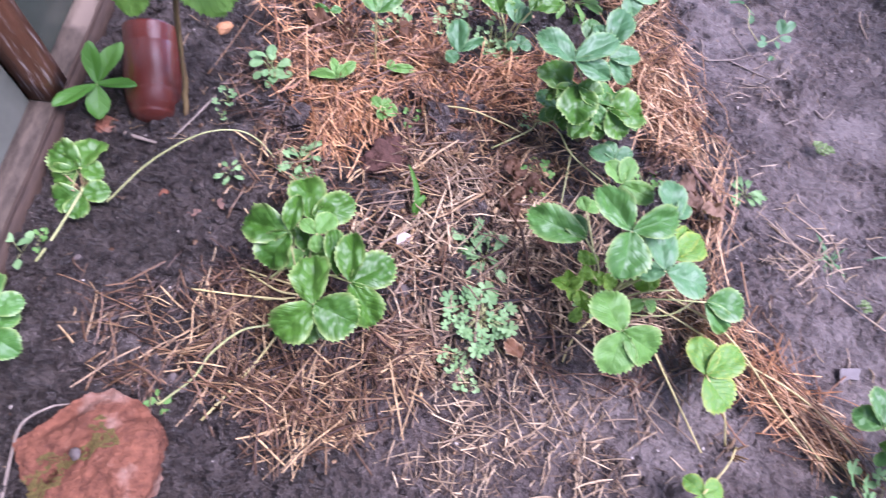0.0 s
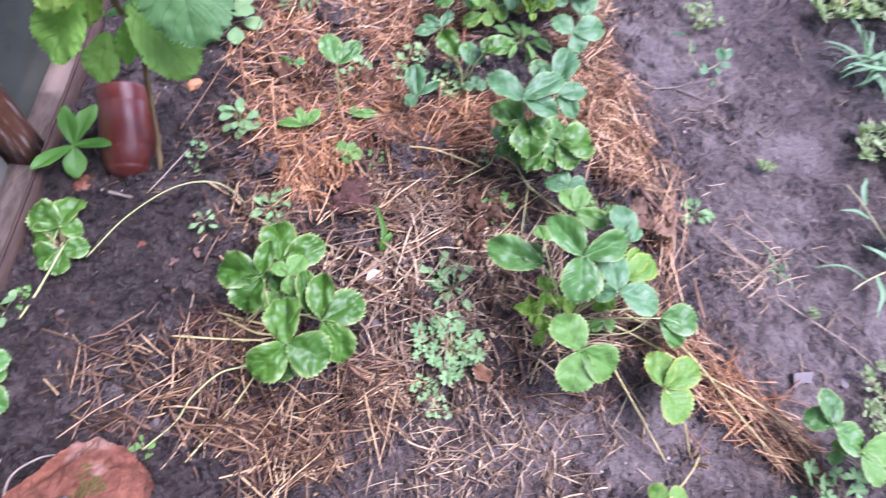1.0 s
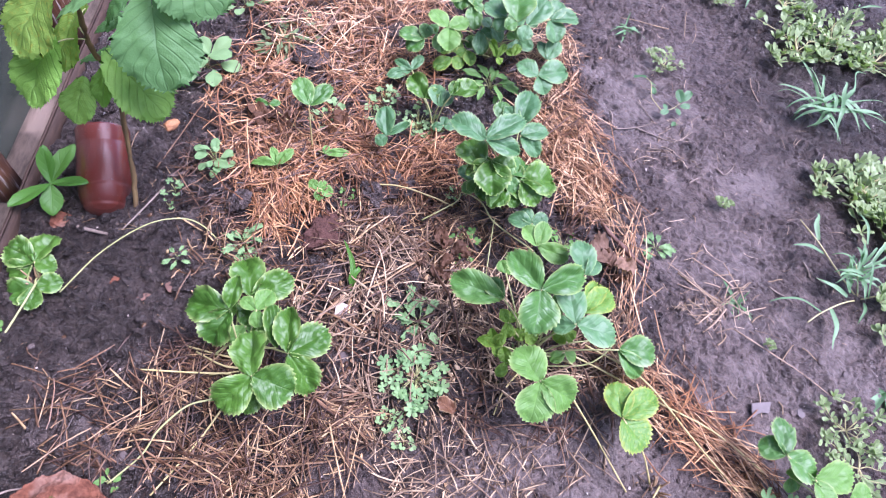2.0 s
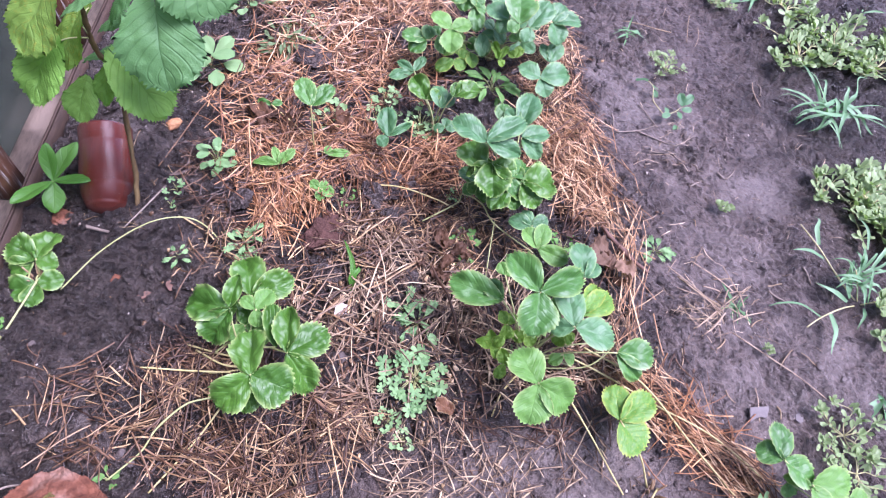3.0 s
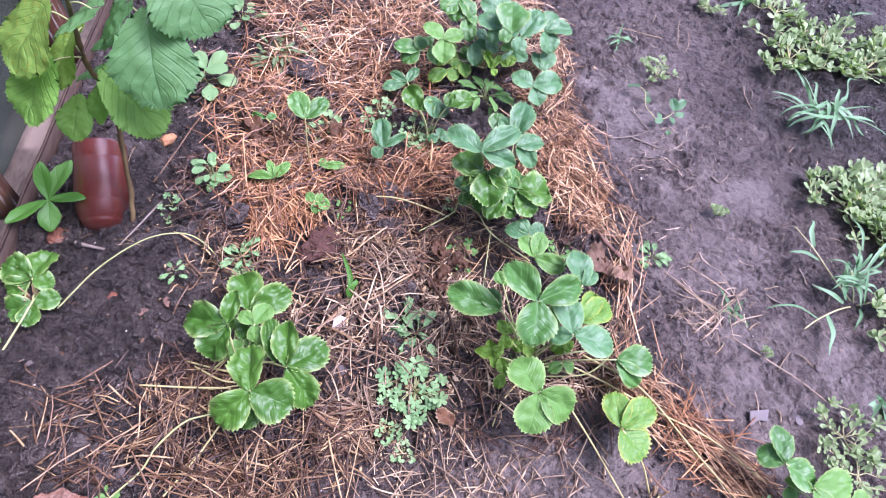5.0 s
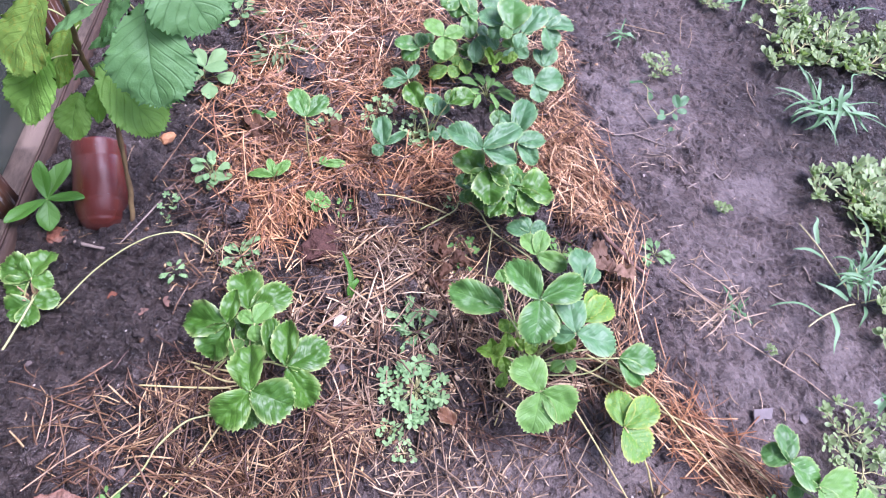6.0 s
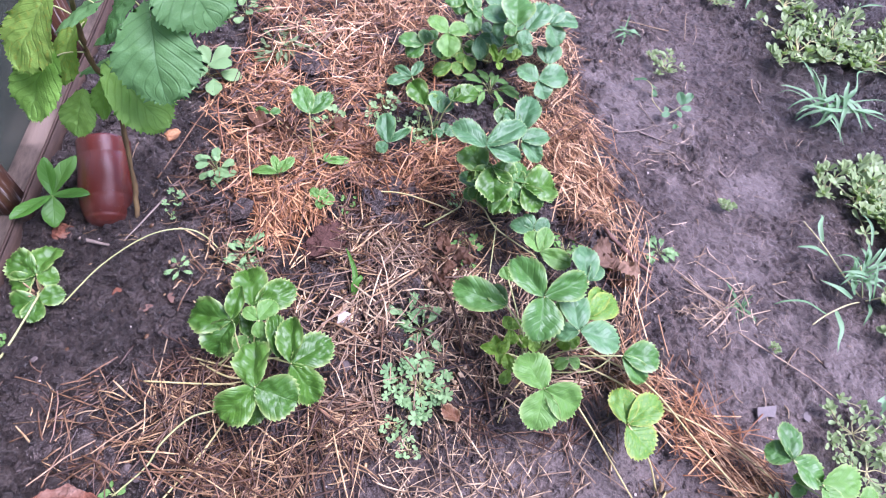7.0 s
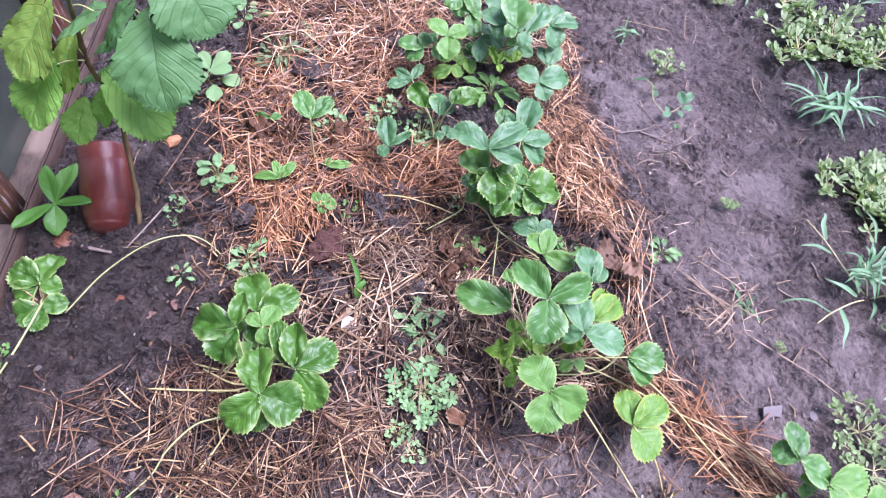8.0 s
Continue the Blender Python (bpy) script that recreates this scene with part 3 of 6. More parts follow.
shoots = [
    ((-0.077, 0.312, 0.150), [(98, 0.074, -5, 0.80), (-138, 0.066, -22, 0.86), (-13, 0.064, -22, 1.10)]),
    ((-0.031, 0.360, 0.115), [(97, 0.073, 7, 0.58), (30, 0.071, -10, 0.86), (-52, 0.072, -32, 0.70)]),
    ((-0.052, 0.374, 0.105), [(99, 0.073, 3, 0.50)]),
    ((-0.102, 0.478, 0.080), [(101, 0.073, -1, 0.80), (28, 0.074, -8, 0.76)]),
    ((-0.087, 0.438, 0.110), [(141, 0.032, -1, 0.78), (60, 0.040, -2, 0.88), (-87, 0.028, -30, 1.0)]),
    ((-0.126, 0.433, 0.125), [(164, 0.075, -14, 0.80), (78, 0.052, 25, 0.55), (-128, 0.064, -36, 0.90)]),
    ((-0.109, 0.427, 0.070), [(-147, 0.037, -20, 0.81), (-14, 0.037, -13, 0.83)]),
    ((-0.077, 0.321, 0.090), [(-118, 0.048, -25, 0.85), (-47, 0.044, -22, 0.8)]),
    ((-0.123, 0.468, 0.075), [(-144, 0.041, -26, 0.74), (-62, 0.044, -11, 0.61)]),
    ((-0.073, 0.423, 0.080), [(21, 0.034, 3, 0.84), (-117, 0.039, -20, 0.79)]),
]
plant, foot = strawberry("lush strawberry plant with glossy bright green leaves on straw", (-0.119, 0.396), shoots, "glossy", {4: 'young', 6: 'young', 9: 'young'}, 1, STALK)
add_stem(plant, foot, "runner", [(-0.126, 0.329, 0.050), (-0.150, 0.313, 0.050), (-0.191, 0.301, 0.050), (-0.231, 0.267, 0.040), (-0.254, 0.235, 0.025), (-0.301, 0.198, 0.010)], 0.0016, STALK)
add_stem(plant, foot, "runner", [(-0.133, 0.360, 0.030), (-0.197, 0.364, 0.030), (-0.279, 0.373, 0.025)], 0.0017, STALK_YELLOW)
add_stem(plant, foot, "runner", [(-0.121, 0.336, 0.030), (-0.176, 0.254, 0.015), (-0.236, 0.178, 0.010)], 0.0017, STALK_YELLOW)
add_stem(plant, foot, "runner", [(-0.118, 0.384, 0.030), (-0.163, 0.399, 0.020), (-0.215, 0.417, 0.015)], 0.0019, STALK_YELLOW)
add_stem(plant, foot, "runner", [(-0.116, 0.369, 0.030), (-0.149, 0.375, 0.030), (-0.196, 0.404, 0.020)], 0.0019, STALK_YELLOW)
add_stem(plant, foot, "runner", [(-0.108, 0.406, 0.050), (-0.137, 0.409, 0.040), (-0.167, 0.397, 0.020)], 0.0022, STALK)
add_stem(plant, foot, "runner", [(-0.122, 0.368, 0.020), (-0.149, 0.364, 0.020), (-0.190, 0.365, 0.010)], 0.0017, STALK_YELLOW)
shoots = [
    ((0.362, 0.423, 0.200), [(122, 0.079, 2, 0.65), (17, 0.083, -2, 0.56), (-103, 0.068, -14, 0.96)]),
    ((0.313, 0.436, 0.145), [(157, 0.092, -8, 0.62), (127, 0.044, -5, 0.76)]),
    ((0.421, 0.379, 0.165), [(-14, 0.072, -17, 0.76), (90, 0.069, -1, 0.80), (171, 0.041, -27, 0.73)]),
    ((0.442, 0.410, 0.145), [(27, 0.075, -9, 0.64), (52, 0.073, -9, 0.50)]),
    ((0.471, 0.491, 0.120), [(90, 0.066, 4, 0.80), (46, 0.048, -11, 0.66)]),
    ((0.510, 0.359, 0.100), [(-2, 0.070, -13, 0.78), (-46, 0.062, -29, 0.61)]),
    ((0.357, 0.296, 0.135), [(115, 0.064, -5, 1.02), (-22, 0.069, -24, 0.86), (-106, 0.062, -30, 1.04)]),
]
shoots += [
    ((0.302, 0.385, 0.075), [(180, 0.032, 30, 0.64), (102, 0.027, 45, 0.75), (23, 0.026, 38, 0.80), (-73, 0.022, -10, 0.9)]),
    ((0.326, 0.413, 0.100), [(131, 0.024, 30, 0.95), (41, 0.022, 10, 0.95), (-95, 0.026, -36, 1.0)]),
    ((0.322, 0.353, 0.070), [(105, 0.026, 28, 0.85), (10, 0.025, 20, 0.9), (-125, 0.027, -23, 0.83)]),
    ((0.423, 0.397, 0.100), [(-131, 0.026, -40, 1.0), (-45, 0.024, -30, 1.0)]),
    ((0.331, 0.502, 0.110), [(114, 0.024, 9, 1.0), (31, 0.024, -5, 1.0)]),
    ((0.393, 0.421, 0.140), [(41, 0.035, 3, 0.80), (-57, 0.029, -50, 1.0)]),
    ((0.358, 0.404, 0.090), [(-142, 0.024, -34, 1.0), (-59, 0.028, -26, 0.99)]),
    ((0.426, 0.368, 0.070), [(-157, 0.028, -26, 0.81), (-18, 0.025, -29, 1.0)]),
]
plant, foot = strawberry("large strawberry plant with toothed green leaves and runners", (0.372, 0.379), shoots, "green", {1: 'green', 2: 'blue', 3: 'yellow', 4: 'blue', 5: 'green', 6: 'young', 7: 'lime', 8: 'lime', 9: 'lime', 10: 'lime', 11: 'young', 12: 'young', 13: 'lime', 14: 'young'}, 2, STALK)
add_stem(plant, foot, "runner", [(0.429, 0.379, 0.050), (0.503, 0.342, 0.040), (0.588, 0.290, 0.030), (0.682, 0.237, 0.020), (0.759, 0.166, 0.010)], 0.0017, STALK_YELLOW)
add_stem(plant, foot, "runner", [(0.468, 0.385, 0.060), (0.562, 0.325, 0.050), (0.643, 0.223, 0.020), (0.700, 0.141, 0.010)], 0.0016, STALK_YELLOW)
add_stem(plant, foot, "runner", [(0.383, 0.364, 0.020), (0.460, 0.352, 0.050), (0.497, 0.365, 0.070), (0.523, 0.391, 0.070)], 0.0014, STALK)
add_stem(plant, foot, "runner", [(0.413, 0.285, 0.100), (0.459, 0.231, 0.050), (0.507, 0.148, 0.015)], 0.0015, STALK_YELLOW)
add_stem(plant, foot, "runner", [(0.362, 0.360, 0.020), (0.325, 0.323, 0.010), (0.303, 0.282, 0.010)], 0.0016, STALK_YELLOW)
add_stem(plant, foot, "runner", [(0.367, 0.369, 0.050), (0.409, 0.365, 0.060), (0.449, 0.356, 0.040)], 0.0016, STALK)
add_stem(plant, foot, "runner", [(0.377, 0.377, 0.030), (0.424, 0.383, 0.070), (0.472, 0.385, 0.080)], 0.0016, STALK)
shoots = [
    ((0.400, 0.563, 0.100), [(122, 0.043, 9, 0.87), (65, 0.048, 10, 0.76), (-21, 0.059, -11, 0.69)]),
    ((0.400, 0.621, 0.085), [(165, 0.043, 1, 0.8), (23, 0.034, 2, 0.91), (115, 0.033, 10, 0.89)]),
]
plant, foot = strawberry("small strawberry plant between two larger ones", (0.422, 0.628), shoots, "green", {0: 'young', 1: 'blue'}, 3, STALK)
shoots = [
    ((0.303, 0.727, 0.200), [(144, 0.07, 10, 0.72), (33, 0.085, 8, 0.55), (-18, 0.066, -13, 0.56)]),
    ((0.381, 0.792, 0.165), [(65, 0.078, 17, 0.63), (130, 0.045, 15, 0.76)]),
    ((0.387, 0.787, 0.145), [(12, 0.056, 0, 0.8), (-43, 0.052, -22, 0.69)]),
    ((0.347, 0.811, 0.160), [(80, 0.037, 19, 1.01)]),
    ((0.320, 0.718, 0.150), [(-143, 0.039, -31), (-88, 0.064, -18), (-28, 0.050, -12)]),
    ((0.376, 0.683, 0.135), [(13, 0.070, -12), (-47, 0.052, -29), (114, 0.041, -7)]),
    ((0.304, 0.709, 0.150), [(119, 0.068, -8), (167, 0.041, -47)]),
    ((0.360, 0.692, 0.140), [(126, 0.035, 0), (44, 0.052, -11), (-82, 0.032, -39)]),
]
shoots += [
    ((0.416, 0.696, 0.110), [(-28, 0.034, -17), (-142, 0.032, -18), (62, 0.039, 0)]),
    ((0.302, 0.722, 0.080), [(121, 0.045, 0), (-143, 0.031, -19), (-36, 0.026, -22)]),
    ((0.352, 0.680, 0.120), [(-59, 0.040, -30), (-129, 0.049, -12), (-14, 0.034, -17)]),
    ((0.306, 0.739, 0.140), [(-136, 0.032, -39), (-83, 0.051, -23)]),
    ((0.404, 0.739, 0.115), [(-23, 0.031, -9), (-102, 0.041, -22)]),
    ((0.308, 0.707, 0.100), [(-152, 0.030, -19), (-84, 0.037, -16)]),
]
plant, foot = strawberry("strawberry plant with dark green glossy leaves in straw", (0.373, 0.721), shoots, "glossy", {0: 'blue', 1: 'blue', 2: 'blue', 3: 'green', 7: 'green', 8: 'green', 9: 'green'}, 4, STALK)
add_stem(plant, foot, "runner", [(0.086, 0.758, 0.020), (0.154, 0.747, 0.030), (0.223, 0.727, 0.020), (0.264, 0.712, 0.010)], 0.0016, STALK_YELLOW)
add_stem(plant, foot, "runner", [(0.199, 0.678, 0.010), (0.268, 0.709, 0.030), (0.279, 0.718, 0.050), (0.313, 0.687, 0.060), (0.337, 0.646, 0.050), (0.414, 0.600, 0.020)], 0.0015, STALK)
add_stem(plant, foot, "runner", [(0.340, 0.662, 0.040), (0.330, 0.619, 0.035), (0.311, 0.530, 0.020)], 0.0012, STALK)
shoots = [
    ((0.315, 1.220, 0.150), [(-153, 0.049, -16, 1.09), (-108, 0.05, -28, 1.06), (-49, 0.049, -23, 0.98)]),
    ((0.391, 1.099, 0.170), [(151, 0.055, 7, 1.02), (-129, 0.036, -25, 1.12)]),
    ((0.406, 1.067, 0.185), [(78, 0.072, 19, 1.01), (-152, 0.027, -16, 1.11)]),
    ((0.433, 1.075, 0.170), [(51, 0.077, 14, 0.77), (-110, 0.033, -29, 1.11)]),
    ((0.510, 1.157, 0.120), [(64, 0.053, 17, 0.9), (12, 0.068, 0, 0.65), (-69, 0.05, -28, 1.03)]),
    ((0.270, 1.106, 0.130), [(139, 0.054, 12, 0.86), (-89, 0.049, -29, 1.04), (19, 0.047, 4, 0.84)]),
    ((0.330, 1.188, 0.130), [(-88, 0.058, -29, 0.74), (-21, 0.026, -14, 1.12)]),
    ((0.343, 1.121, 0.110), [(-90, 0.049, -28, 0.71), (-1, 0.046, -5, 0.76)]),
]
shoots += [
    ((0.218, 1.114, 0.090), [(163, 0.055, 2, 0.93), (-147, 0.043, -19, 1.05), (76, 0.037, 18, 0.97)]),
    ((0.248, 1.130, 0.090), [(130, 0.027, 15, 1.12), (-69, 0.04, -27, 0.89)]),
    ((0.283, 1.088, 0.060), [(-149, 0.047, -17, 0.8), (-31, 0.031, -19, 1.12)]),
    ((0.317, 1.103, 0.070), [(-68, 0.035, -28, 0.94), (-155, 0.024, -15, 1.12)]),
    ((0.376, 1.050, 0.100), [(107, 0.042, 18, 0.44), (55, 0.038, 15, 0.45), (-50, 0.017, -23, 1.09), (117, 0.017, 16, 0.93)]),
    ((0.420, 1.080, 0.080), [(54, 0.031, 14, 0.75), (146, 0.019, 11, 1.0)]),
    ((0.369, 1.125, 0.120), [(135, 0.026, 13, 1.12), (-50, 0.037, -24, 0.9)]),
    ((0.420, 1.090, 0.120), [(46, 0.033, 13, 1.02), (160, 0.021, 3, 1.12)]),
]
shoots += [
    ((0.412, 1.213, 0.120), [(162, 0.050, 20, 0.9), (8, 0.052, 12, 0.9), (80, 0.050, 20, 0.9)]),
    ((0.451, 1.187, 0.110), [(-134, 0.046, -11, 0.9), (33, 0.046, 10, 0.9), (-41, 0.042, -11, 0.9)]),
    ((0.350, 1.150, 0.070), [(-85, 0.045, -12, 0.9), (-153, 0.036, -25, 0.9), (14, 0.040, 0, 0.9)]),
    ((0.443, 1.142, 0.070), [(-116, 0.043, -14, 0.9), (-44, 0.038, 0, 0.9), (108, 0.039, 15, 0.9)]),
    ((0.285, 1.150, 0.060), [(-61, 0.040, -14, 0.9), (-122, 0.042, -12, 0.9), (29, 0.031, 9, 0.9)]),
]
plant, foot = strawberry("bushy strawberry plant at the back of the bed", (0.377, 1.156), shoots, "blue", {0: 'green', 2: 'green', 5: 'young', 6: 'green', 8: 'green', 9: 'green', 10: 'yellow', 11: 'yellow', 12: 'lime', 13: 'lime', 15: 'young', 18: 'green', 20: 'yellow'}, 5, STALK)
shoots = [
    ((0.467, 1.007, 0.090), [(146, 0.053, 8, 0.92), (16, 0.068, 2, 0.81), (-61, 0.041, -27, 1.12)]),
    ((0.508, 1.093, 0.060), [(111, 0.046, 18, 0.6), (57, 0.057, 15, 0.75)]),
]
plant, foot = strawberry("small strawberry plant at the straw's edge", (0.505, 1.053), shoots, "blue", None, 6, STALK)
shoots = [
    ((0.214, 0.947, 0.075), [(122, 0.058, 16, 0.79), (31, 0.033, 8, 0.79)]),
    ((0.242, 0.929, 0.070), [(96, 0.051, 18, 0.74), (47, 0.041, 12, 0.79)]),
    ((0.266, 0.930, 0.100), [(24, 0.064, 5, 0.74), (70, 0.036, 18, 0.67)]),
    ((0.191, 1.056, 0.050), [(-169, 0.055, -9, 0.54), (55, 0.042, 15, 0.62), (149, 0.043, 9, 0.51)]),
    ((0.253, 0.902, 0.040), [(-167, 0.023, -10, 0.94), (5, 0.025, -3, 1.12), (74, 0.021, 18, 0.96)]),
]
plant, foot = strawberry("small strawberry plant with dark leaves in straw", (0.244, 0.920), shoots, "glossy", {1: 'blue', 3: 'blue', 4: 'blue'}, 7, STALK)
shoots = [
    ((-0.021, 0.866, 0.130), [(111, 0.059, 18, 0.77), (41, 0.058, 11, 0.69)]),
    ((0.001, 0.830, 0.030), [(2, 0.051, -4, 0.38), (50, 0.018, 14, 0.89)]),
    ((-0.117, 0.959, 0.030), [(162, 0.03, 3, 0.5), (18, 0.023, 3, 0.77)]),
]
plant, foot = strawberry("young strawberry plant on a tall yellowish stalk", (-0.013, 0.860), shoots, "green", {1: 'young'}, 8, STALK_YELLOW)
shoots = [
    ((0.131, 0.840, 0.075), [(99, 0.063, 19, 0.68), (-143, 0.026, -21, 1.12), (29, 0.055, 7, 0.31)]),
]
plant, foot = strawberry("young strawberry plant with one bluish leaf", (0.103, 0.843), shoots, "blue", None, 9, TWIG)
shoots = [
    ((-0.485, 0.570, 0.040), [(148, 0.063, -5), (74, 0.058, -5), (-13, 0.035, -16)]),
    ((-0.492, 0.568, 0.030), [(-159, 0.043, -13), (152, 0.036, 0)]),
    ((-0.477, 0.525, 0.030), [(-168, 0.048, -12), (16, 0.041, -7), (-91, 0.039, -15)]),
]
plant, foot = strawberry("rooted strawberry runner plant on dark bare soil", (-0.488, 0.544), shoots, "glossy", None, 10, STALK)
add_stem(plant, foot, "runner", [(-0.526, 0.413, 0.010), (-0.508, 0.444, 0.020), (-0.489, 0.486, 0.030), (-0.474, 0.531, 0.035)], 0.0019, STALK)
add_stem(plant, foot, "runner", [(-0.440, 0.519, 0.020), (-0.376, 0.580, 0.050), (-0.303, 0.625, 0.070), (-0.251, 0.647, 0.060), (-0.213, 0.645, 0.040), (-0.174, 0.614, 0.010)], 0.0014, STALK)
shoots = [
    ((0.746, 0.178, 0.100), [(73, 0.059, -5, 0.80), (141, 0.040, -25, 1.05), (-28, 0.062, -18, 0.84)]),
    ((0.787, 0.140, 0.090), [(6, 0.078, -11, 0.70), (146, 0.040, -36, 0.54), (-60, 0.052, -14, 0.85)]),
    ((0.774, 0.152, 0.050), [(-96, 0.024, -30, 1.0), (-30, 0.028, -27, 0.73)]),
    ((0.847, 0.110, 0.070), [(10, 0.050, -10, 0.85), (-50, 0.039, -15, 0.85)]),
]
plant, foot = strawberry("strawberry plant with pale green leaves beside the path", (0.850, 0.114), shoots, "young", {0: 'green'}, 11, STALK)
shoots = [
    ((0.498, 0.250, 0.085), [(88, 0.059, -5, 0.88), (29, 0.076, -5, 0.66), (-56, 0.057, -16, 1.25)]),
    ((0.477, 0.086, 0.060), [(131, 0.031, -19), (19, 0.037, -16), (-103, 0.028, -21)]),
]
plant, foot = strawberry("strawberry runner plant with a yellowing leaf", (0.568, 0.152), shoots, "yellow", None, 12, STALK_YELLOW)
strawberry("strawberry plant with fresh green leaves beside the timber", (-0.555, 0.300), [
    ((-0.548, 0.320, 0.050), [(20, 0.045, -8), (110, 0.060, -5), (-120, 0.05, -10)]),
    ((-0.545, 0.290, 0.035), [(-30, 0.050, -10), (60, 0.045, -6), (-100, 0.05, -10)]),
], "green", None, 40)


random.seed(5)


# ---- hazel sapling, bottle and broad weed at the frame ----
HAZEL_SHAPES = [blade_mesh("hazel_leaf", m, 1.0, 57, 17, 0.50, 0.032, 1, 0.10, 0.16, (0.014, 0.024, 0.016, 0.018)[k], 6, 0.8, 0.035, seed=40 + k, base=0.5, crumple=0.045, coarse=8) for k, m in enumerate((HAZEL_LEAF, HAZEL_FRESH, HAZEL_LEAF, HAZEL_PALE))]


def hazel():
    base = Vector((-0.353, 0.708, gz(-0.353, 0.708)))
    tree = thing("hazel_sapling", base, "young hazel with large toothed green leaves beside the bottle", "sapling")
    trunk = [(-0.353, 0.708, 0.0), (-0.346, 0.745, 0.06), (-0.336, 0.782, 0.17), (-0.308, 0.768, 0.29), (-0.317, 0.757, 0.345), (-0.309, 0.746, 0.40), (-0.296, 0.737, 0.46), (-0.27, 0.704, 0.54)]
    put("trunk", tube_mesh("trunk", [Vector(p) - base for p in trunk], 0.0048, 0.003, BARK, 6, 8), tree, Matrix(), "thin olive brown stem")
    side = [(-0.312, 0.765, 0.29), (-0.28, 0.75, 0.36), (-0.22, 0.745, 0.44), (-0.17, 0.765, 0.49)]
    put("branch", tube_mesh("branch", [Vector(p) - base for p in side], 0.0035, 0.002, BARK, 6, 6), tree, Matrix())
    leaves = [
        ((-0.188, 0.704, 0.475), -88, 0.104, -36, 0.112, 0),
        ((-0.267, 0.711, 0.370), -36, 0.096, -42, 0.084, 1),
        ((-0.150, 0.742, 0.535), -46, 0.088, -44, 0.116, 0),
        ((-0.350, 0.707, 0.400), -123, 0.084, -32, 0.098, 1),
        ((-0.333, 0.737, 0.470), -129, 0.092, -32, 0.106, 3),
        ((-0.329, 0.762, 0.400), -122, 0.074, -34, 0.064, 3),
        ((-0.352, 0.744, 0.290), -113, 0.060, -36, 0.055, 1),
        ((-0.307, 0.752, 0.320), -120, 0.061, -44, 0.040, 1),
    ]
    leaves += [
        ((-0.254, 0.715, 0.490), 175, 0.065, -25, 0.080, 2),
        ((-0.226, 0.753, 0.470), -166, 0.068, -38, 0.060, 2),
        ((-0.293, 0.777, 0.330), 169, 0.074, -16, 0.038, 2),
        ((-0.304, 0.764, 0.420), -165, 0.032, -36, 0.030, 3),
        ((-0.261, 0.767, 0.400), 163, 0.056, -21, 0.044, 2),
    ]
    line = [Vector(p) for p in spline(trunk, 5)] + [Vector(p) for p in spline(side, 5)]
    for at, az, length, pitch, width, kind in leaves:
        at = Vector(at)
        near = min(line, key=lambda q: (q - at).length + 0.4 * abs(q.z + 0.03 - at.z))
        mid = near.lerp(at, 0.5) + Vector((0, 0, 0.006))
        leaf = put("leaf", tube_mesh("leaf", [near - base, mid - base, at - base], 0.0013, 0.001, STALK, 5, 5), tree, Matrix())
        put("leaf_blade", HAZEL_SHAPES[kind], leaf, leaf_pose(at - base, az, length, pitch, random.uniform(-10, 10), width))


hazel()


def bottle():
    """A cut brown bottle that lies sunk in the soil, its shoulder towards the bed."""
    base = Vector((-0.411, 0.712, gz(-0.411, 0.712)))
    ob = thing("plastic_bottle", base, "brown plastic bottle half sunk in soil, dusty", "bottle")
    profile = [(-0.036, 0.012), (-0.031, 0.026), (-0.021, 0.0350), (-0.0175, 0.0368), (-0.0155, 0.0362), (-0.0130, 0.0384), (0.000, 0.0438), (0.013, 0.0466), (0.0190, 0.0472), (0.0212, 0.0466), (0.0236, 0.0474),
               (0.045, 0.0479), (0.070, 0.0481), (0.095, 0.0479), (0.1035, 0.0470), (0.1055, 0.0468), (0.1080, 0.0470), (0.122, 0.0482), (0.134, 0.0487), (0.137, 0.0490)]
    bm = bmesh.new()
    rings = []
    n = 48
    inner = [(y, r - 0.0012) for y, r in profile[::-1]]
    for y, r in profile + inner:
        rings.append([bm.verts.new((r * math.cos(2 * math.pi * k / n), y, r * math.sin(2 * math.pi * k / n))) for k in range(n)])
    for a, b in zip(rings, rings[1:]):
        for k in range(n):
            bm.faces.new((a[k], a[(k + 1) % n], b[(k + 1) % n], b[k]))
    for v in bm.verts:
        v.co += noise.noise_vector(v.co * 26) * 0.0016
    lie = pose(-0.002, 0.018, -0.002, 20, 0, 6)
    put("bottle_wall", finished("bottle_wall", bm, PLASTIC), ob, lie, "glossy reddish brown plastic with dried mud")
    bm = bmesh.new()
    bmesh.ops.create_circle(bm, cap_ends=True, segments=32, radius=0.044)
    for v in bm.verts:
        v.co = Vector((v.co.x, 0.115 + 0.004 * noise.noise(v.co * 60), v.co.y))
    put("soil_fill", finished("soil_fill", bm, SOIL), ob, lie, "dark soil inside")


bottle()

BROAD_SHAPES = [blade_mesh("leaf", BROAD_LEAF, 0.42, 23, 9, 0.56, 0.008, 2, 0.25, 0.12, 0.012, 5, 0.5, 0.02, tip=0, seed=60 + k) for k in range(3)]


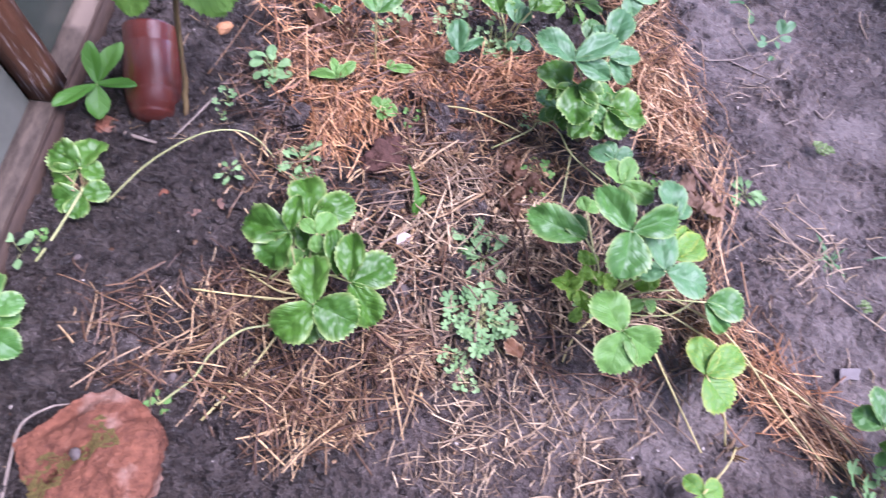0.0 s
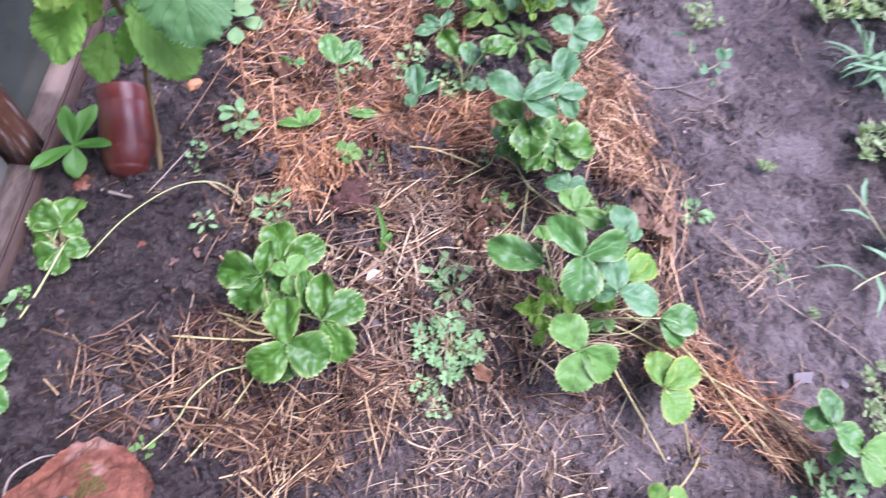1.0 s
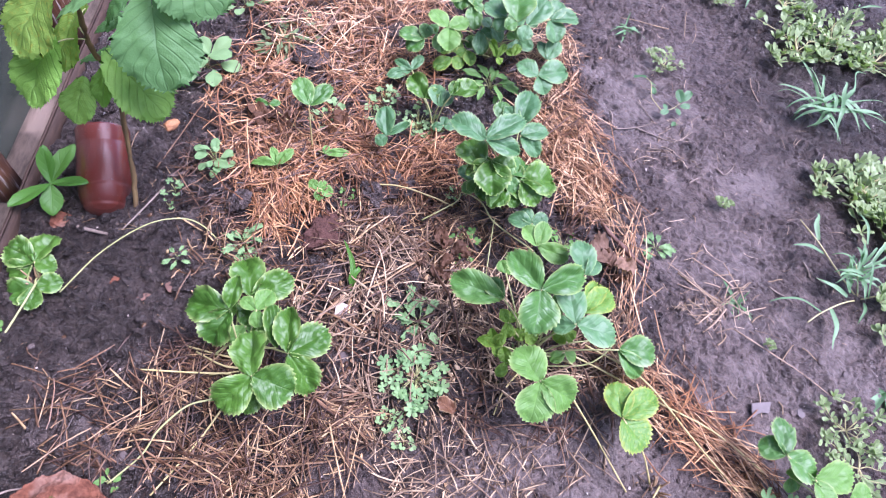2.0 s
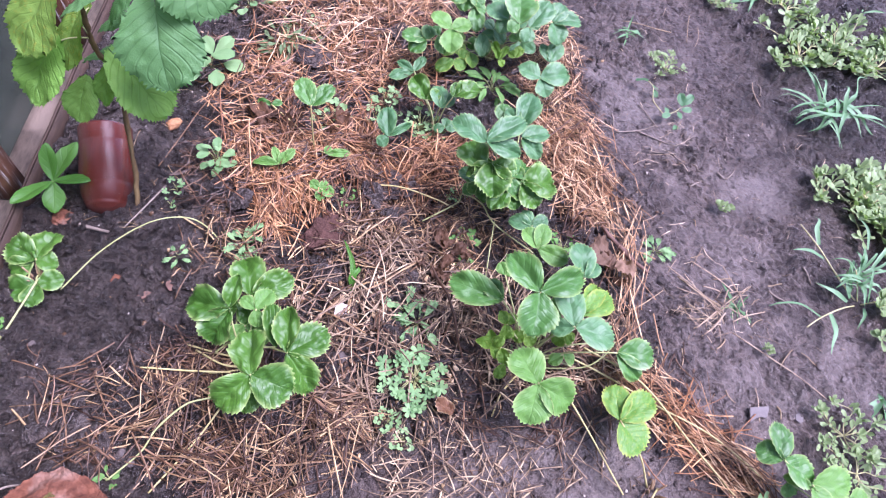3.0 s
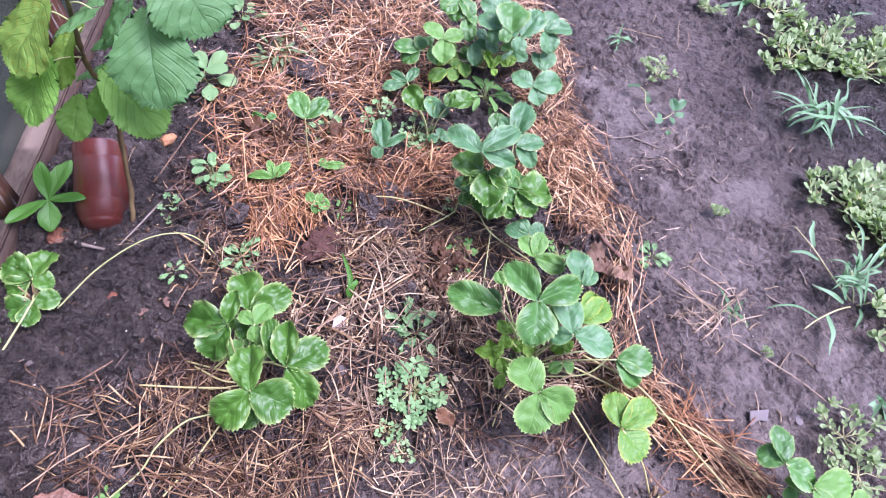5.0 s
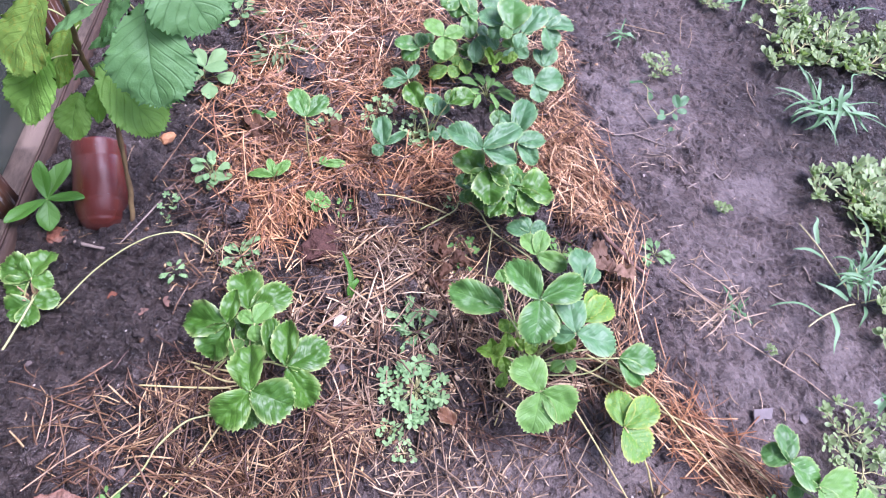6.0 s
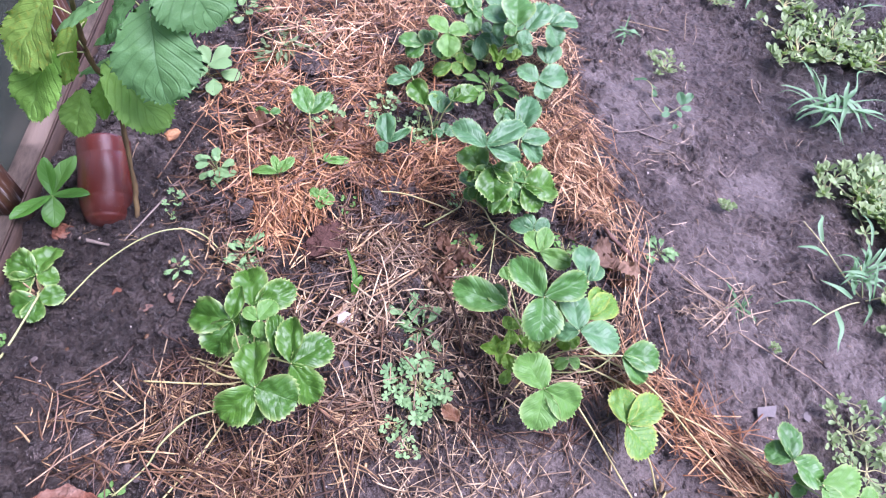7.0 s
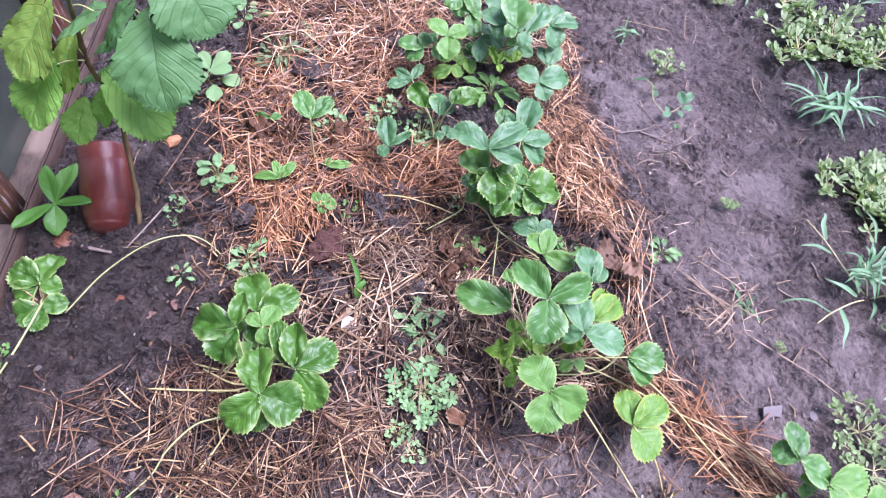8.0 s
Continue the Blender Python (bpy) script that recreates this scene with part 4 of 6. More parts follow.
def broad_weed(at, leaves, label, length_scale=1.0):
    base = Vector((at[0], at[1], gz(at[0], at[1])))
    ob = thing("broad_leaf_weed", base, label, "weed")
    put("stem", tube_mesh("stem", [(0, 0, -0.005), (0.001, 0, 0.02), (0, 0, at[2] - base.z)], 0.003, 0.002, STALK, 4, 6), ob, Matrix())
    for k, (az, length, pitch, width) in enumerate(leaves):
        put("leaf", BROAD_SHAPES[k % 3], ob, leaf_pose((0, 0, at[2] - base.z), az, length * length_scale, pitch + 4, random.uniform(-15, 15), width * 2.5))


broad_weed((-0.490, 0.727, 0.055), [(98, 0.070, 42, 0.031), (69, 0.085, 18, 0.034), (-128, 0.080, 11, 0.032), (2, 0.066, 5, 0.030), (-80, 0.060, -26, 0.036)], "fresh green weed with five long leaves beside the timber")


# ---- broken brick ----
def lump(name, size, material, seed, sub=3, cuts=6, rough=0.12, fine=0.03, smooth=True):
    """A broken piece: a ball cut by rough planes, then worn."""
    rng = random.Random(seed)
    bm = bmesh.new()
    bmesh.ops.create_icosphere(bm, subdivisions=sub, radius=1)
    planes = []
    for _ in range(cuts):
        n = Vector((rng.gauss(0, 1), rng.gauss(0, 1), rng.gauss(0, 1))).normalized()
        planes.append((n, rng.uniform(0.45, 0.85)))
    off = Vector((seed * 3.7, seed * 1.3, 0))
    for v in bm.verts:
        p = v.co.copy()
        for n, d in planes:
            over = p.dot(n) - d
            if over > 0:
                p -= n * over * 0.92
        p += p.normalized() * (rough * noise.noise(v.co * 2.2 + off) + fine * noise.noise(v.co * 8 + off) + fine * 0.5 * noise.noise(v.co * 19 + off))
        v.co = Vector((p.x * size[0], p.y * size[1], p.z * size[2]))
    return finished(name, bm, material, smooth)


def brick_chunk():
    """A wedge of broken brick with sharp broken faces, a hollow along its top and a hole."""
    base = Vector((-0.385, 0.118, gz(-0.385, 0.118)))
    rng = random.Random(5)
    bm = bmesh.new()
    corners = ((-0.108, 0.020, 0.045), (-0.085, 0.000, 0.030), (-0.020, 0.088, 0.060), (0.012, 0.100, 0.050), (0.062, 0.078, 0.058), (0.092, 0.050, 0.050), (0.104, 0.000, 0.062), (0.098, -0.045, 0.060), (0.055, -0.090, 0.055),
               (-0.010, -0.105, 0.060), (-0.050, -0.085, 0.052), (-0.062, -0.035, 0.040), (0.020, 0.010, 0.088), (0.060, -0.030, 0.086), (-0.030, -0.050, 0.078))
    for x, y, z in corners:
        bm.verts.new((x, y, z))
        if abs(x) + abs(y) > 0.08:
            bm.verts.new((x * 0.93, y * 0.93, -0.02))
    hull = bmesh.ops.convex_hull(bm, input=bm.verts[:])
    bmesh.ops.delete(bm, geom=list({g for g in hull["geom_interior"] + hull["geom_unused"] if isinstance(g, bmesh.types.BMVert)}), context="VERTS")
    for cuts in (3, 3, 2):
        bmesh.ops.subdivide_edges(bm, edges=bm.edges[:], cuts=cuts, use_grid_fill=True)
        if len(bm.verts) > 30000:
            break
    bm.normal_update()
    damp = []
    for v in bm.verts:
        q, n = v.co.copy(), v.normal.copy()
        facet = abs(noise.noise(q * 15)) * 0.005 + abs(noise.noise(q * 46 + Vector((3, 1, 2)))) * 0.004 + abs(noise.noise(q * 100)) * 0.003
        v.co += n * (facet - 0.004 + 0.0020 * noise.noise(q * 110) + 0.0012 * noise.noise(q * 300))
        across = (q.x * 0.62 - q.y * 0.78) + 0.012
        along = q.x * 0.78 + q.y * 0.62
        if q.z > 0.01:
            v.co.z -= 0.034 / (1 + math.exp(-(across + 0.012 + 0.004 * math.sin(along * 90)) / 0.0022)) * math.exp(-max(across, 0) / 0.034) * math.exp(-((along + 0.015) / 0.085) ** 2)
            v.co.z -= 0.018 * math.exp(-((across + 0.055) / 0.010) ** 2) * math.exp(-((along - 0.01) / 0.05) ** 2)
            d = math.hypot(q.x + 0.043, q.y + 0.026)
            if d < 0.011:
                v.co.z -= 0.035 * (1 - (d / 0.011) ** 2) ** 0.5
            if abs(across - 0.004) < 0.030 * (0.55 + noise.noise(q * 40)) and -0.085 < along < 0.050:
                damp.append(v.co.copy())
            v.co.z -= 0.016 * math.exp(-((q.x - 0.062) / 0.022) ** 2 - ((q.y - 0.062) / 0.012) ** 2)
    bmesh.ops.scale(bm, vec=(0.94, 0.94, 0.9), verts=bm.verts)
    damp = [Vector((p.x * 0.94, p.y * 0.94, p.z * 0.9)) for p in damp]
    me = finished("broken_brick", bm, BRICK)
    ob = new("broken_brick", me)
    ob.matrix_world = pose(base.x + 0.018, base.y + 0.002, 0.002, 0, 0, 0)
    tagged(ob, "broken chunk of weathered orange red brick on soil", "brick")
    tuft = bmesh.new()
    for at in rng.sample(damp, min(len(damp), 2200)):
        if noise.noise(at * 150) < -0.15:
            continue
        made = bmesh.ops.create_icosphere(tuft, subdivisions=1, radius=rng.uniform(0.0008, 0.0018))
        for v in made["verts"]:
            v.co += at
    put("moss", finished("moss", tuft, MOSS), ob, Matrix(), "olive moss in the hollow")
    return ob


brick_chunk()


# ---- small weeds ----
TREFOIL = [lobed_mesh("leaf", WEED_BLUE, 5, 0.50, 0.10, k) for k in range(3)]
TREFOIL_GREEN = [lobed_mesh("leaf", WEED_LEAF, 3, 0.40, 0.06, 5 + k) for k in range(3)]
OVAL = [blade_mesh("leaf", WEED_LEAF, 0.62, 13, 7, 0.6, 0.0, 1, 0.2, 0.1, 0.01, 4, 0.5, 0.02, seed=70 + k) for k in range(3)]
OVAL_BLUE = [blade_mesh("leaf", WEED_BLUE, 0.66, 17, 7, 0.58, 0.02, 2, 0.2, 0.1, 0.015, 4, 0.5, 0.03, seed=75 + k) for k in range(3)]
OVAL_DULL = [blade_mesh("leaf", BERRY_BLUE, 0.6, 15, 7, 0.56, 0.03, 2, 0.2, 0.15, 0.015, 4, 0.5, 0.05, seed=78 + k) for k in range(3)]
FEATHER = [blade_mesh("leaf", WEED_DULL, 0.30, 17, 5, 0.5, 0.10, 1, 0.3, 0.25, 0.0, 3, 0.5, 0.08, tip=0, seed=87 + k) for k in range(3)]
POINTED = [blade_mesh("leaf", WEED_LEAF, 0.34, 15, 7, 0.5, 0.02, 2, 0.3, 0.2, 0.012, 3, 0.5, 0.05, tip=0, seed=94 + k) for k in range(3)]
PALE_LOBED = [lobed_mesh("leaf", WEED_PALE, 3, 0.35, 0.06, 9 + k) for k in range(3)]
JAGGED = [blade_mesh("leaf", WEED_BLUE, 0.40, 21, 9, 0.62, 0.10, 2, 0.25, 0.22, 0.012, 4, 0.5, 0.09, tip=0, seed=80 + k, crumple=0.09) for k in range(3)]


def weed(name, x, y, n, spread, height, leaf, shapes, label, seed, flat=0.0, category="weed", stem=STALK):
    """A weed of n leaves on thin stalks; spread: its radius; leaf: their size."""
    rng = random.Random(seed)
    base = Vector((x, y, gz(x, y)))
    ob = thing(name, base, label, category, "small weeds in the bed")
    for k in range(n):
        a = k * 2.4 + rng.uniform(-0.4, 0.4)
        d = spread * math.sqrt((k + 0.5) / n) * rng.uniform(0.85, 1.1)
        p = Vector((d * math.cos(a), d * math.sin(a), 0))
        p.z = max(0.005, gz(x + p.x, y + p.y) - base.z + height * rng.uniform(0.55, 1.1) * (1 - 0.5 * d / max(spread, 1e-6)))
        put("stem", tube_mesh("stem", [(p.x * 0.08, p.y * 0.08, -0.003), (p.x * 0.5, p.y * 0.5, p.z * 0.7), p], 0.0009, 0.0006, stem, 3, 4), ob, Matrix())
        size = leaf * rng.uniform(0.75, 1.2)
        put("leaf", shapes[rng.randrange(len(shapes))], ob, leaf_pose(p, math.degrees(a) + rng.uniform(-35, 35), size, rng.uniform(-5, 25) * (1 - flat), rng.uniform(-20, 20)))
    return ob


weed("lobed_weed", 0.172, 0.348, 34, 0.048, 0.022, 0.027, TREFOIL, "pale bluish green weed with many small lobed leaves", 1, 0.4)
weed("lobed_weed", 0.126, 0.280, 9, 0.017, 0.014, 0.015, PALE_LOBED, "small pale green lobed weed on soil", 2)
weed("lobed_weed", 0.151, 0.248, 7, 0.016, 0.012, 0.014, PALE_LOBED, "small pale green lobed weed among straw", 3)
weed("jagged_weed", 0.183, 0.455, 12, 0.020, 0.018, 0.028, JAGGED, "young weed with jagged blue green leaves", 4)
weed("jagged_weed", 0.160, 0.485, 5, 0.014, 0.018, 0.028, JAGGED, "young weed with jagged blue green leaves", 5)
weed("trefoil_seedling", 0.050, 0.735, 5, 0.022, 0.014, 0.018, TREFOIL_GREEN, "small green seedling beside a dark clod", 7)
strawberry("strawberry seedling with bright lobed leaves among straw", (-0.086, 0.792), [((-0.088, 0.795, 0.034), [(171, 0.050, 2, 0.42), (107, 0.037, 18, 0.50), (43, 0.043, 13, 0.50), (56, 0.027, 30, 0.6)])], "young", None, 50, STALK, "")
strawberry("tiny strawberry seedling with rounded leaves", (-0.004, 0.737), [((-0.004, 0.736, 0.034), [(142, 0.024, 9, 0.95), (-14, 0.028, -8, 0.85), (-83, 0.023, -20, 0.95), (42, 0.020, 10, 0.95)])], "young", None, 51, STALK, "")
weed("trefoil_seedling", 0.278, 0.741, 5, 0.016, 0.012, 0.018, TREFOIL, "tiny pale weed under a strawberry plant", 9)
weed("clover_patch", 0.127, 0.982, 20, 0.034, 0.036, 0.016, PALE_LOBED, "pale yellow green patch of small round leaves", 50, 0.5)
weed("clover_patch", 0.204, 0.928, 22, 0.036, 0.036, 0.016, PALE_LOBED, "pale yellow green patch of small round leaves", 51, 0.5)
weed("clover_patch", 0.230, 0.893, 10, 0.024, 0.036, 0.016, PALE_LOBED, "pale yellow green patch of small round leaves", 52, 0.5)
weed("clover_patch", 0.103, 0.944, 5, 0.014, 0.036, 0.016, PALE_LOBED, "pale yellow green patch of small round leaves", 53, 0.5)
weed("clover_patch", 0.010, 0.945, 15, 0.038, 0.024, 0.022, PALE_LOBED, "pale green patch of small lobed leaves", 12, 0.4)
weed("jagged_weed", 0.678, 0.615, 9, 0.020, 0.018, 0.022, JAGGED, "blue green weed with jagged leaves on the path", 13, 0.3)
weed("trefoil_seedling", -0.283, 0.746, 5, 0.014, 0.020, 0.018, TREFOIL, "tiny three lobed seedling on dark soil", 14)
weed("trefoil_seedling", -0.290, 0.712, 3, 0.008, 0.012, 0.014, TREFOIL, "tiny three lobed seedling on dark soil", 15)
weed("trefoil_seedling", -0.253, 0.586, 8, 0.014, 0.014, 0.015, JAGGED, "tiny blue green seedling on dark soil", 16)
weed("jagged_weed", -0.141, 0.620, 12, 0.018, 0.026, 0.027, JAGGED, "small blue green weed at a runner's end", 17)
weed("oval_weed", -0.212, 0.812, 18, 0.020, 0.045, 0.023, OVAL_BLUE, "pale green weed with small oval leaves", 18)
weed("oval_weed", -0.262, 1.080, 10, 0.036, 0.055, 0.052, OVAL_BLUE, "bluish green weed with rounded leaves", 19)
weed("feathery_weed", -0.105, 1.165, 30, 0.048, 0.034, 0.026, FEATHER, "dull green feathery weed in the straw", 20)
weed("feathery_weed", -0.060, 1.215, 14, 0.050, 0.024, 0.022, FEATHER, "dull green feathery weed in the straw", 21)
weed("trefoil_seedling", 0.282, 0.634, 8, 0.024, 0.012, 0.016, TREFOIL_GREEN, "tiny yellow green weed among dry leaves", 22)
weed("trefoil_seedling", 0.282, 0.585, 5, 0.018, 0.010, 0.014, TREFOIL_GREEN, "tiny yellow green weed among dry leaves", 23)
weed("trefoil_seedling", 0.480, 0.615, 9, 0.030, 0.020, 0.016, TREFOIL_GREEN, "tiny pale green weed among straw", 24)
weed("pale_weed", 0.373, 1.040, 15, 0.030, 0.050, 0.040, POINTED, "pale green weed with pointed leaves between strawberry plants", 25)


def trailing_weed(points, leaves, label, material=STALK_PALE):
    """A wilted weed on one bent stem; leaves: (place, compass angle, length, pitch)."""
    base = Vector((points[0][0], points[0][1], gz(points[0][0], points[0][1])))
    ob = thing("trailing_weed", base, label, "weed", "small weeds in the bed")
    stem = put("stem", tube_mesh("stem", [Vector(p) - base for p in points], 0.0014, 0.0008, material, 6, 6), ob, Matrix(), "bent pale stem")
    for k, (at, az, length, pitch) in enumerate(leaves):
        put("leaf", OVAL_DULL[k % 3], stem, leaf_pose(Vector(at) - base, az, length, pitch, random.Random(k).uniform(-30, 30)))


trailing_weed([(0.790, 0.992, 0.002), (0.772, 1.004, 0.014), (0.764, 1.030, 0.016), (0.771, 1.070, 0.020), (0.757, 1.090, 0.022)],
              [((0.762, 1.085, 0.024), 160, 0.030, -10), ((0.768, 1.073, 0.020), -20, 0.022, -15), ((0.772, 1.060, 0.018), -70, 0.020, -20)], "wilted bluish weed on a bent stem on the path")
trailing_weed([(0.785, 0.993, 0.002), (0.800, 0.992, 0.010), (0.815, 0.998, 0.012), (0.832, 1.008, 0.020)],
              [((0.832, 1.008, 0.022), 40, 0.032, 40), ((0.830, 1.006, 0.020), 110, 0.032, 45), ((0.828, 1.000, 0.016), -10, 0.024, 10), ((0.820, 0.998, 0.012), -80, 0.022, 0), ((0.800, 0.990, 0.010), 200, 0.024, 5), ((0.795, 0.992, 0.008), 100, 0.018, 20), ((0.806, 0.962, 0.004), -90, 0.022, 0)], "small bluish weed with folded leaves on the path")
weed("jagged_weed", -0.200, 1.300, 8, 0.040, 0.030, 0.032, OVAL_BLUE, "bluish weed at the back of the bed", 28)
weed("oval_weed", -0.548, 0.425, 4, 0.016, 0.030, 0.024, OVAL_BLUE, "small round leaved weed beside the timber", 29)
weed("trefoil_seedling", -0.535, 0.450, 4, 0.014, 0.010, 0.014, TREFOIL_GREEN, "tiny yellow green seedling beside the timber", 30)
weed("lobed_weed", 0.770, 0.055, 18, 0.065, 0.045, 0.042, TREFOIL, "pale green weed with broad lobed leaves", 31)
weed("trefoil_seedling", 0.350, 0.375, 7, 0.022, 0.020, 0.012, JAGGED, "fine cut dark weed under the strawberry plant", 32)
weed("trefoil_seedling", -0.296, 0.200, 7, 0.010, 0.014, 0.014, OVAL, "bright green runner tip at the brick", 33)


# ---- purslane ----
PURSLANE = [blade_mesh("leaf", PURSLANE_LEAF, 0.42, 11, 5, 0.72, 0.0, 1, 0.25, 0.06, 0.0, 1, 0.3, 0.02, seed=90 + k) for k in range(3)]


def purslane(x, y, branches, reach, label, seed, leaf=0.028, way=None, fan=6.28):
    rng = random.Random(seed)
    base = Vector((x, y, gz(x, y)))
    ob = thing("purslane", base, label, "purslane", "purslane on the path")
    branches = round(branches * 1.35)
    for k in range(branches):
        a = (way if way is not None else 0) + fan * (k + rng.uniform(-0.3, 0.3)) / branches
        long_ = reach * rng.uniform(0.65, 1.1)
        pts = []
        for s in range(4):
            d = long_ * s / 3
            px, py = d * math.cos(a + 0.25 * s * rng.uniform(-1, 1)), d * math.sin(a + 0.25 * s * rng.uniform(-1, 1))
            pts.append(Vector((px, py, gz(x + px, y + py) - base.z + 0.006 + 0.014 * s / 3 * rng.uniform(0.4, 1.6))))
        stem = put("stem", tube_mesh("stem", pts, 0.0019 * leaf / 0.028, 0.0011 * leaf / 0.028, STALK_PALE, 4, 5), ob, Matrix(), "fleshy pale reddish stem")
        line = spline(pts, 3)
        for i, q in enumerate(line[2:]):
            for s in (1, -1):
                if i < len(line) - 4 and rng.random() < 0.38:
                    continue
                put("leaf", PURSLANE[rng.randrange(3)], stem, leaf_pose(q, math.degrees(a) + s * rng.uniform(25, 80), leaf * rng.uniform(0.7, 1.2), rng.uniform(10, 60), rng.uniform(-35, 35)))
        for s in range(5):
            put("leaf", PURSLANE[rng.randrange(3)], stem, leaf_pose(line[-1], math.degrees(a) + s * 72 + rng.uniform(-20, 20), leaf * 0.85, rng.uniform(25, 65), rng.uniform(-20, 20)))


purslane(1.215, 1.215, 9, 0.095, "pale green purslane mat on bare soil", 1)
purslane(1.320, 1.250, 11, 0.090, "pale green purslane mat on bare soil", 2)
purslane(1.430, 1.190, 10, 0.110, "pale green purslane mat beside grass", 3)
purslane(1.235, 1.390, 6, 0.085, "pale green purslane mat on bare soil", 4)
purslane(1.215, 0.745, 18, 0.105, "dense pale green purslane mat", 5)
purslane(1.260, 0.640, 16, 0.105, "dense pale green purslane mat", 6)
purslane(1.115, 0.770, 4, 0.060, "purslane sprig with pale leaves", 7, 0.024, 1.2, 3.5)
purslane(1.160, 0.440, 7, 0.085, "pale green purslane mat on bare soil", 8)
purslane(0.945, 0.235, 7, 0.075, "sprawling purslane with thin stems", 9, 0.017)
purslane(0.945, 0.170, 6, 0.060, "sprawling purslane with thin stems", 10, 0.018)
purslane(0.835, 1.155, 5, 0.038, "small purslane sprig on the path", 11, 0.015)
purslane(0.855, 0.728, 3, 0.016, "tiny purslane sprig on the path", 12, 0.013)
purslane(1.035, 1.405, 5, 0.030, "small purslane sprig on the path", 13, 0.015)
purslane(1.520, 1.250, 6, 0.080, "pale green purslane mat on bare soil", 14)
purslane(0.847, 0.396, 2, 0.008, "tiny purslane seedling on the path", 15, 0.009)


# ---- grass ----
GRASS = [blade_mesh("blade", GRASS_BLADE, 0.085 + 0.02 * k, 15, 5, 0.40, 0.0, 1, 0.5, 0.25 + 0.20 * k, 0.0, 1, 0.0, 0.02, tip=0, seed=100 + k) for k in range(4)]


def grass(x, y, blades, length, label, seed, low=5, high=60, way=None, fan=360):
    rng = random.Random(seed)
    base = Vector((x, y, gz(x, y)))
    ob = thing("grass_tuft", base, label, "grass", "grass on the path")
    for k in range(blades):
        a = (way if way is not None else 0) + fan * (k + rng.random()) / blades
        size = length * rng.uniform(0.55, 1.15)
        put("blade", GRASS[rng.randrange(4)], ob, leaf_pose((rng.uniform(-0.008, 0.008), rng.uniform(-0.008, 0.008), 0.002), a, size, rng.uniform(low, high), rng.uniform(-30, 30), size * rng.uniform(0.8, 1.4)))
    return ob, base


def arch_blade(name, foot, tip, width, rise, base, seed=0, material=GRASS_BLADE):
    """A grass blade that arches from foot to tip, folded along its middle."""
    rng = random.Random(seed)
    a, c = Vector(foot) - base, Vector(tip) - base
    side = (c - a).cross(Vector((0, 0, 1))).normalized()
    mid = a.lerp(c, 0.45) + Vector((0, 0, rise)) + side * rng.uniform(-0.12, 0.12) * (c - a).length
    late = a.lerp(c, 0.8) + Vector((0, 0, rise * 0.75)) + side * rng.uniform(-0.08, 0.08) * (c - a).length
    line = spline([a, mid, late, c], 6)
    bm = bmesh.new()
    layer = bm.loops.layers.uv.new("UVMap")
    rows, uvs = [], {}
    for i, q in enumerate(line):
        s = i / (len(line) - 1)
        w = width * 0.5 * min(1.0, 0.6 + 1.7 * s) * min(1.0, (1 - s) / 0.72) ** 0.85 + 0.0003
        twist = 0.45 * math.sin(2.5 * s + seed * 1.9)
        row = []
        for u in (-1, 0, 1):
            v = bm.verts.new(q + side * (w * u * math.cos(twist)) + Vector((0, 0, w * (0.35 * abs(u) + u * math.sin(twist)))))
            uvs[v] = ((u + 1) / 2, s)
            row.append(v)
        rows.append(row)
    for p, q in zip(rows, rows[1:]):
        for k in range(2):
            bm.faces.new((p[k], p[k + 1], q[k + 1], q[k]))
    for f in bm.faces:
        for lp in f.loops:
            lp[layer].uv = uvs[lp.vert]
    return finished(name, bm, material)


def arched_grass(x, y, label, feet, tips, width, rise, material=GRASS_BLADE, broad=99):
    """A tuft of arched blades, slimmer ones after the first broad ones."""
    base = Vector((x, y, gz(x, y)))
    ob = thing("grass_tuft", base, label, "grass", "grass on the path")
    for k, (foot, tip) in enumerate(zip(feet, tips)):
        put("blade", arch_blade("blade", foot, tip, width * (1.0 if k < broad else 0.68) * (0.75 + 0.5 * ((k * 0.618) % 1)), rise * (0.5 + (k * 0.38) % 1), base, k, material), ob, Matrix())
    return ob, base


TIPS = ((1.075, 1.027, 0.05), (1.056, 0.982, 0.05), (1.079, 0.959, 0.04), (1.111, 0.974, 0.02), (1.138, 0.932, 0.015), (1.18, 0.908, 0.012), (1.214, 0.925, 0.012), (1.131, 1.087, 0.09), (1.275, 0.941, 0.02),
        (1.338, 0.946, 0.03), (1.355, 1.003, 0.05), (1.267, 1.006, 0.06), (1.109, 1.01, 0.06), (1.196, 1.063, 0.05), (1.238, 1.052, 0.08), (1.307, 1.053, 0.07), (1.239, 0.935, 0.02), (1.195, 0.994, 0.06))
arched_grass(1.195, 0.985, "tuft of arching broad blue green grass blades", [(1.195 + 0.026 * math.sin(k * 2.4), 0.985 + 0.020 * math.cos(k * 2.4), 0.014 + 0.05 * ((k * 0.618) % 1)) for k in range(28)], [(x + 0.10 * (k % 2) * (1.195 - x) + 0.02 * math.sin(k * 1.7), y + 0.02 * math.cos(k * 2.9), z) for k, (x, y, z) in enumerate(TIPS + TIPS[:10])], 0.0088, 0.016)
REACH = (((1.012, 0.579, 0.04), (0.944, 0.594, 0.05)), ((1.009, 0.609, 0.045), (1.023, 0.676, 0.05)), ((0.971, 0.457, 0.022), (0.871, 0.483, 0.02)), ((0.993, 0.465, 0.022), (0.97, 0.384, 0.012)), ((1.041, 0.491, 0.02), (0.982, 0.529, 0.03)), ((1.058, 0.544, 0.055), (1.01, 0.565, 0.06)))
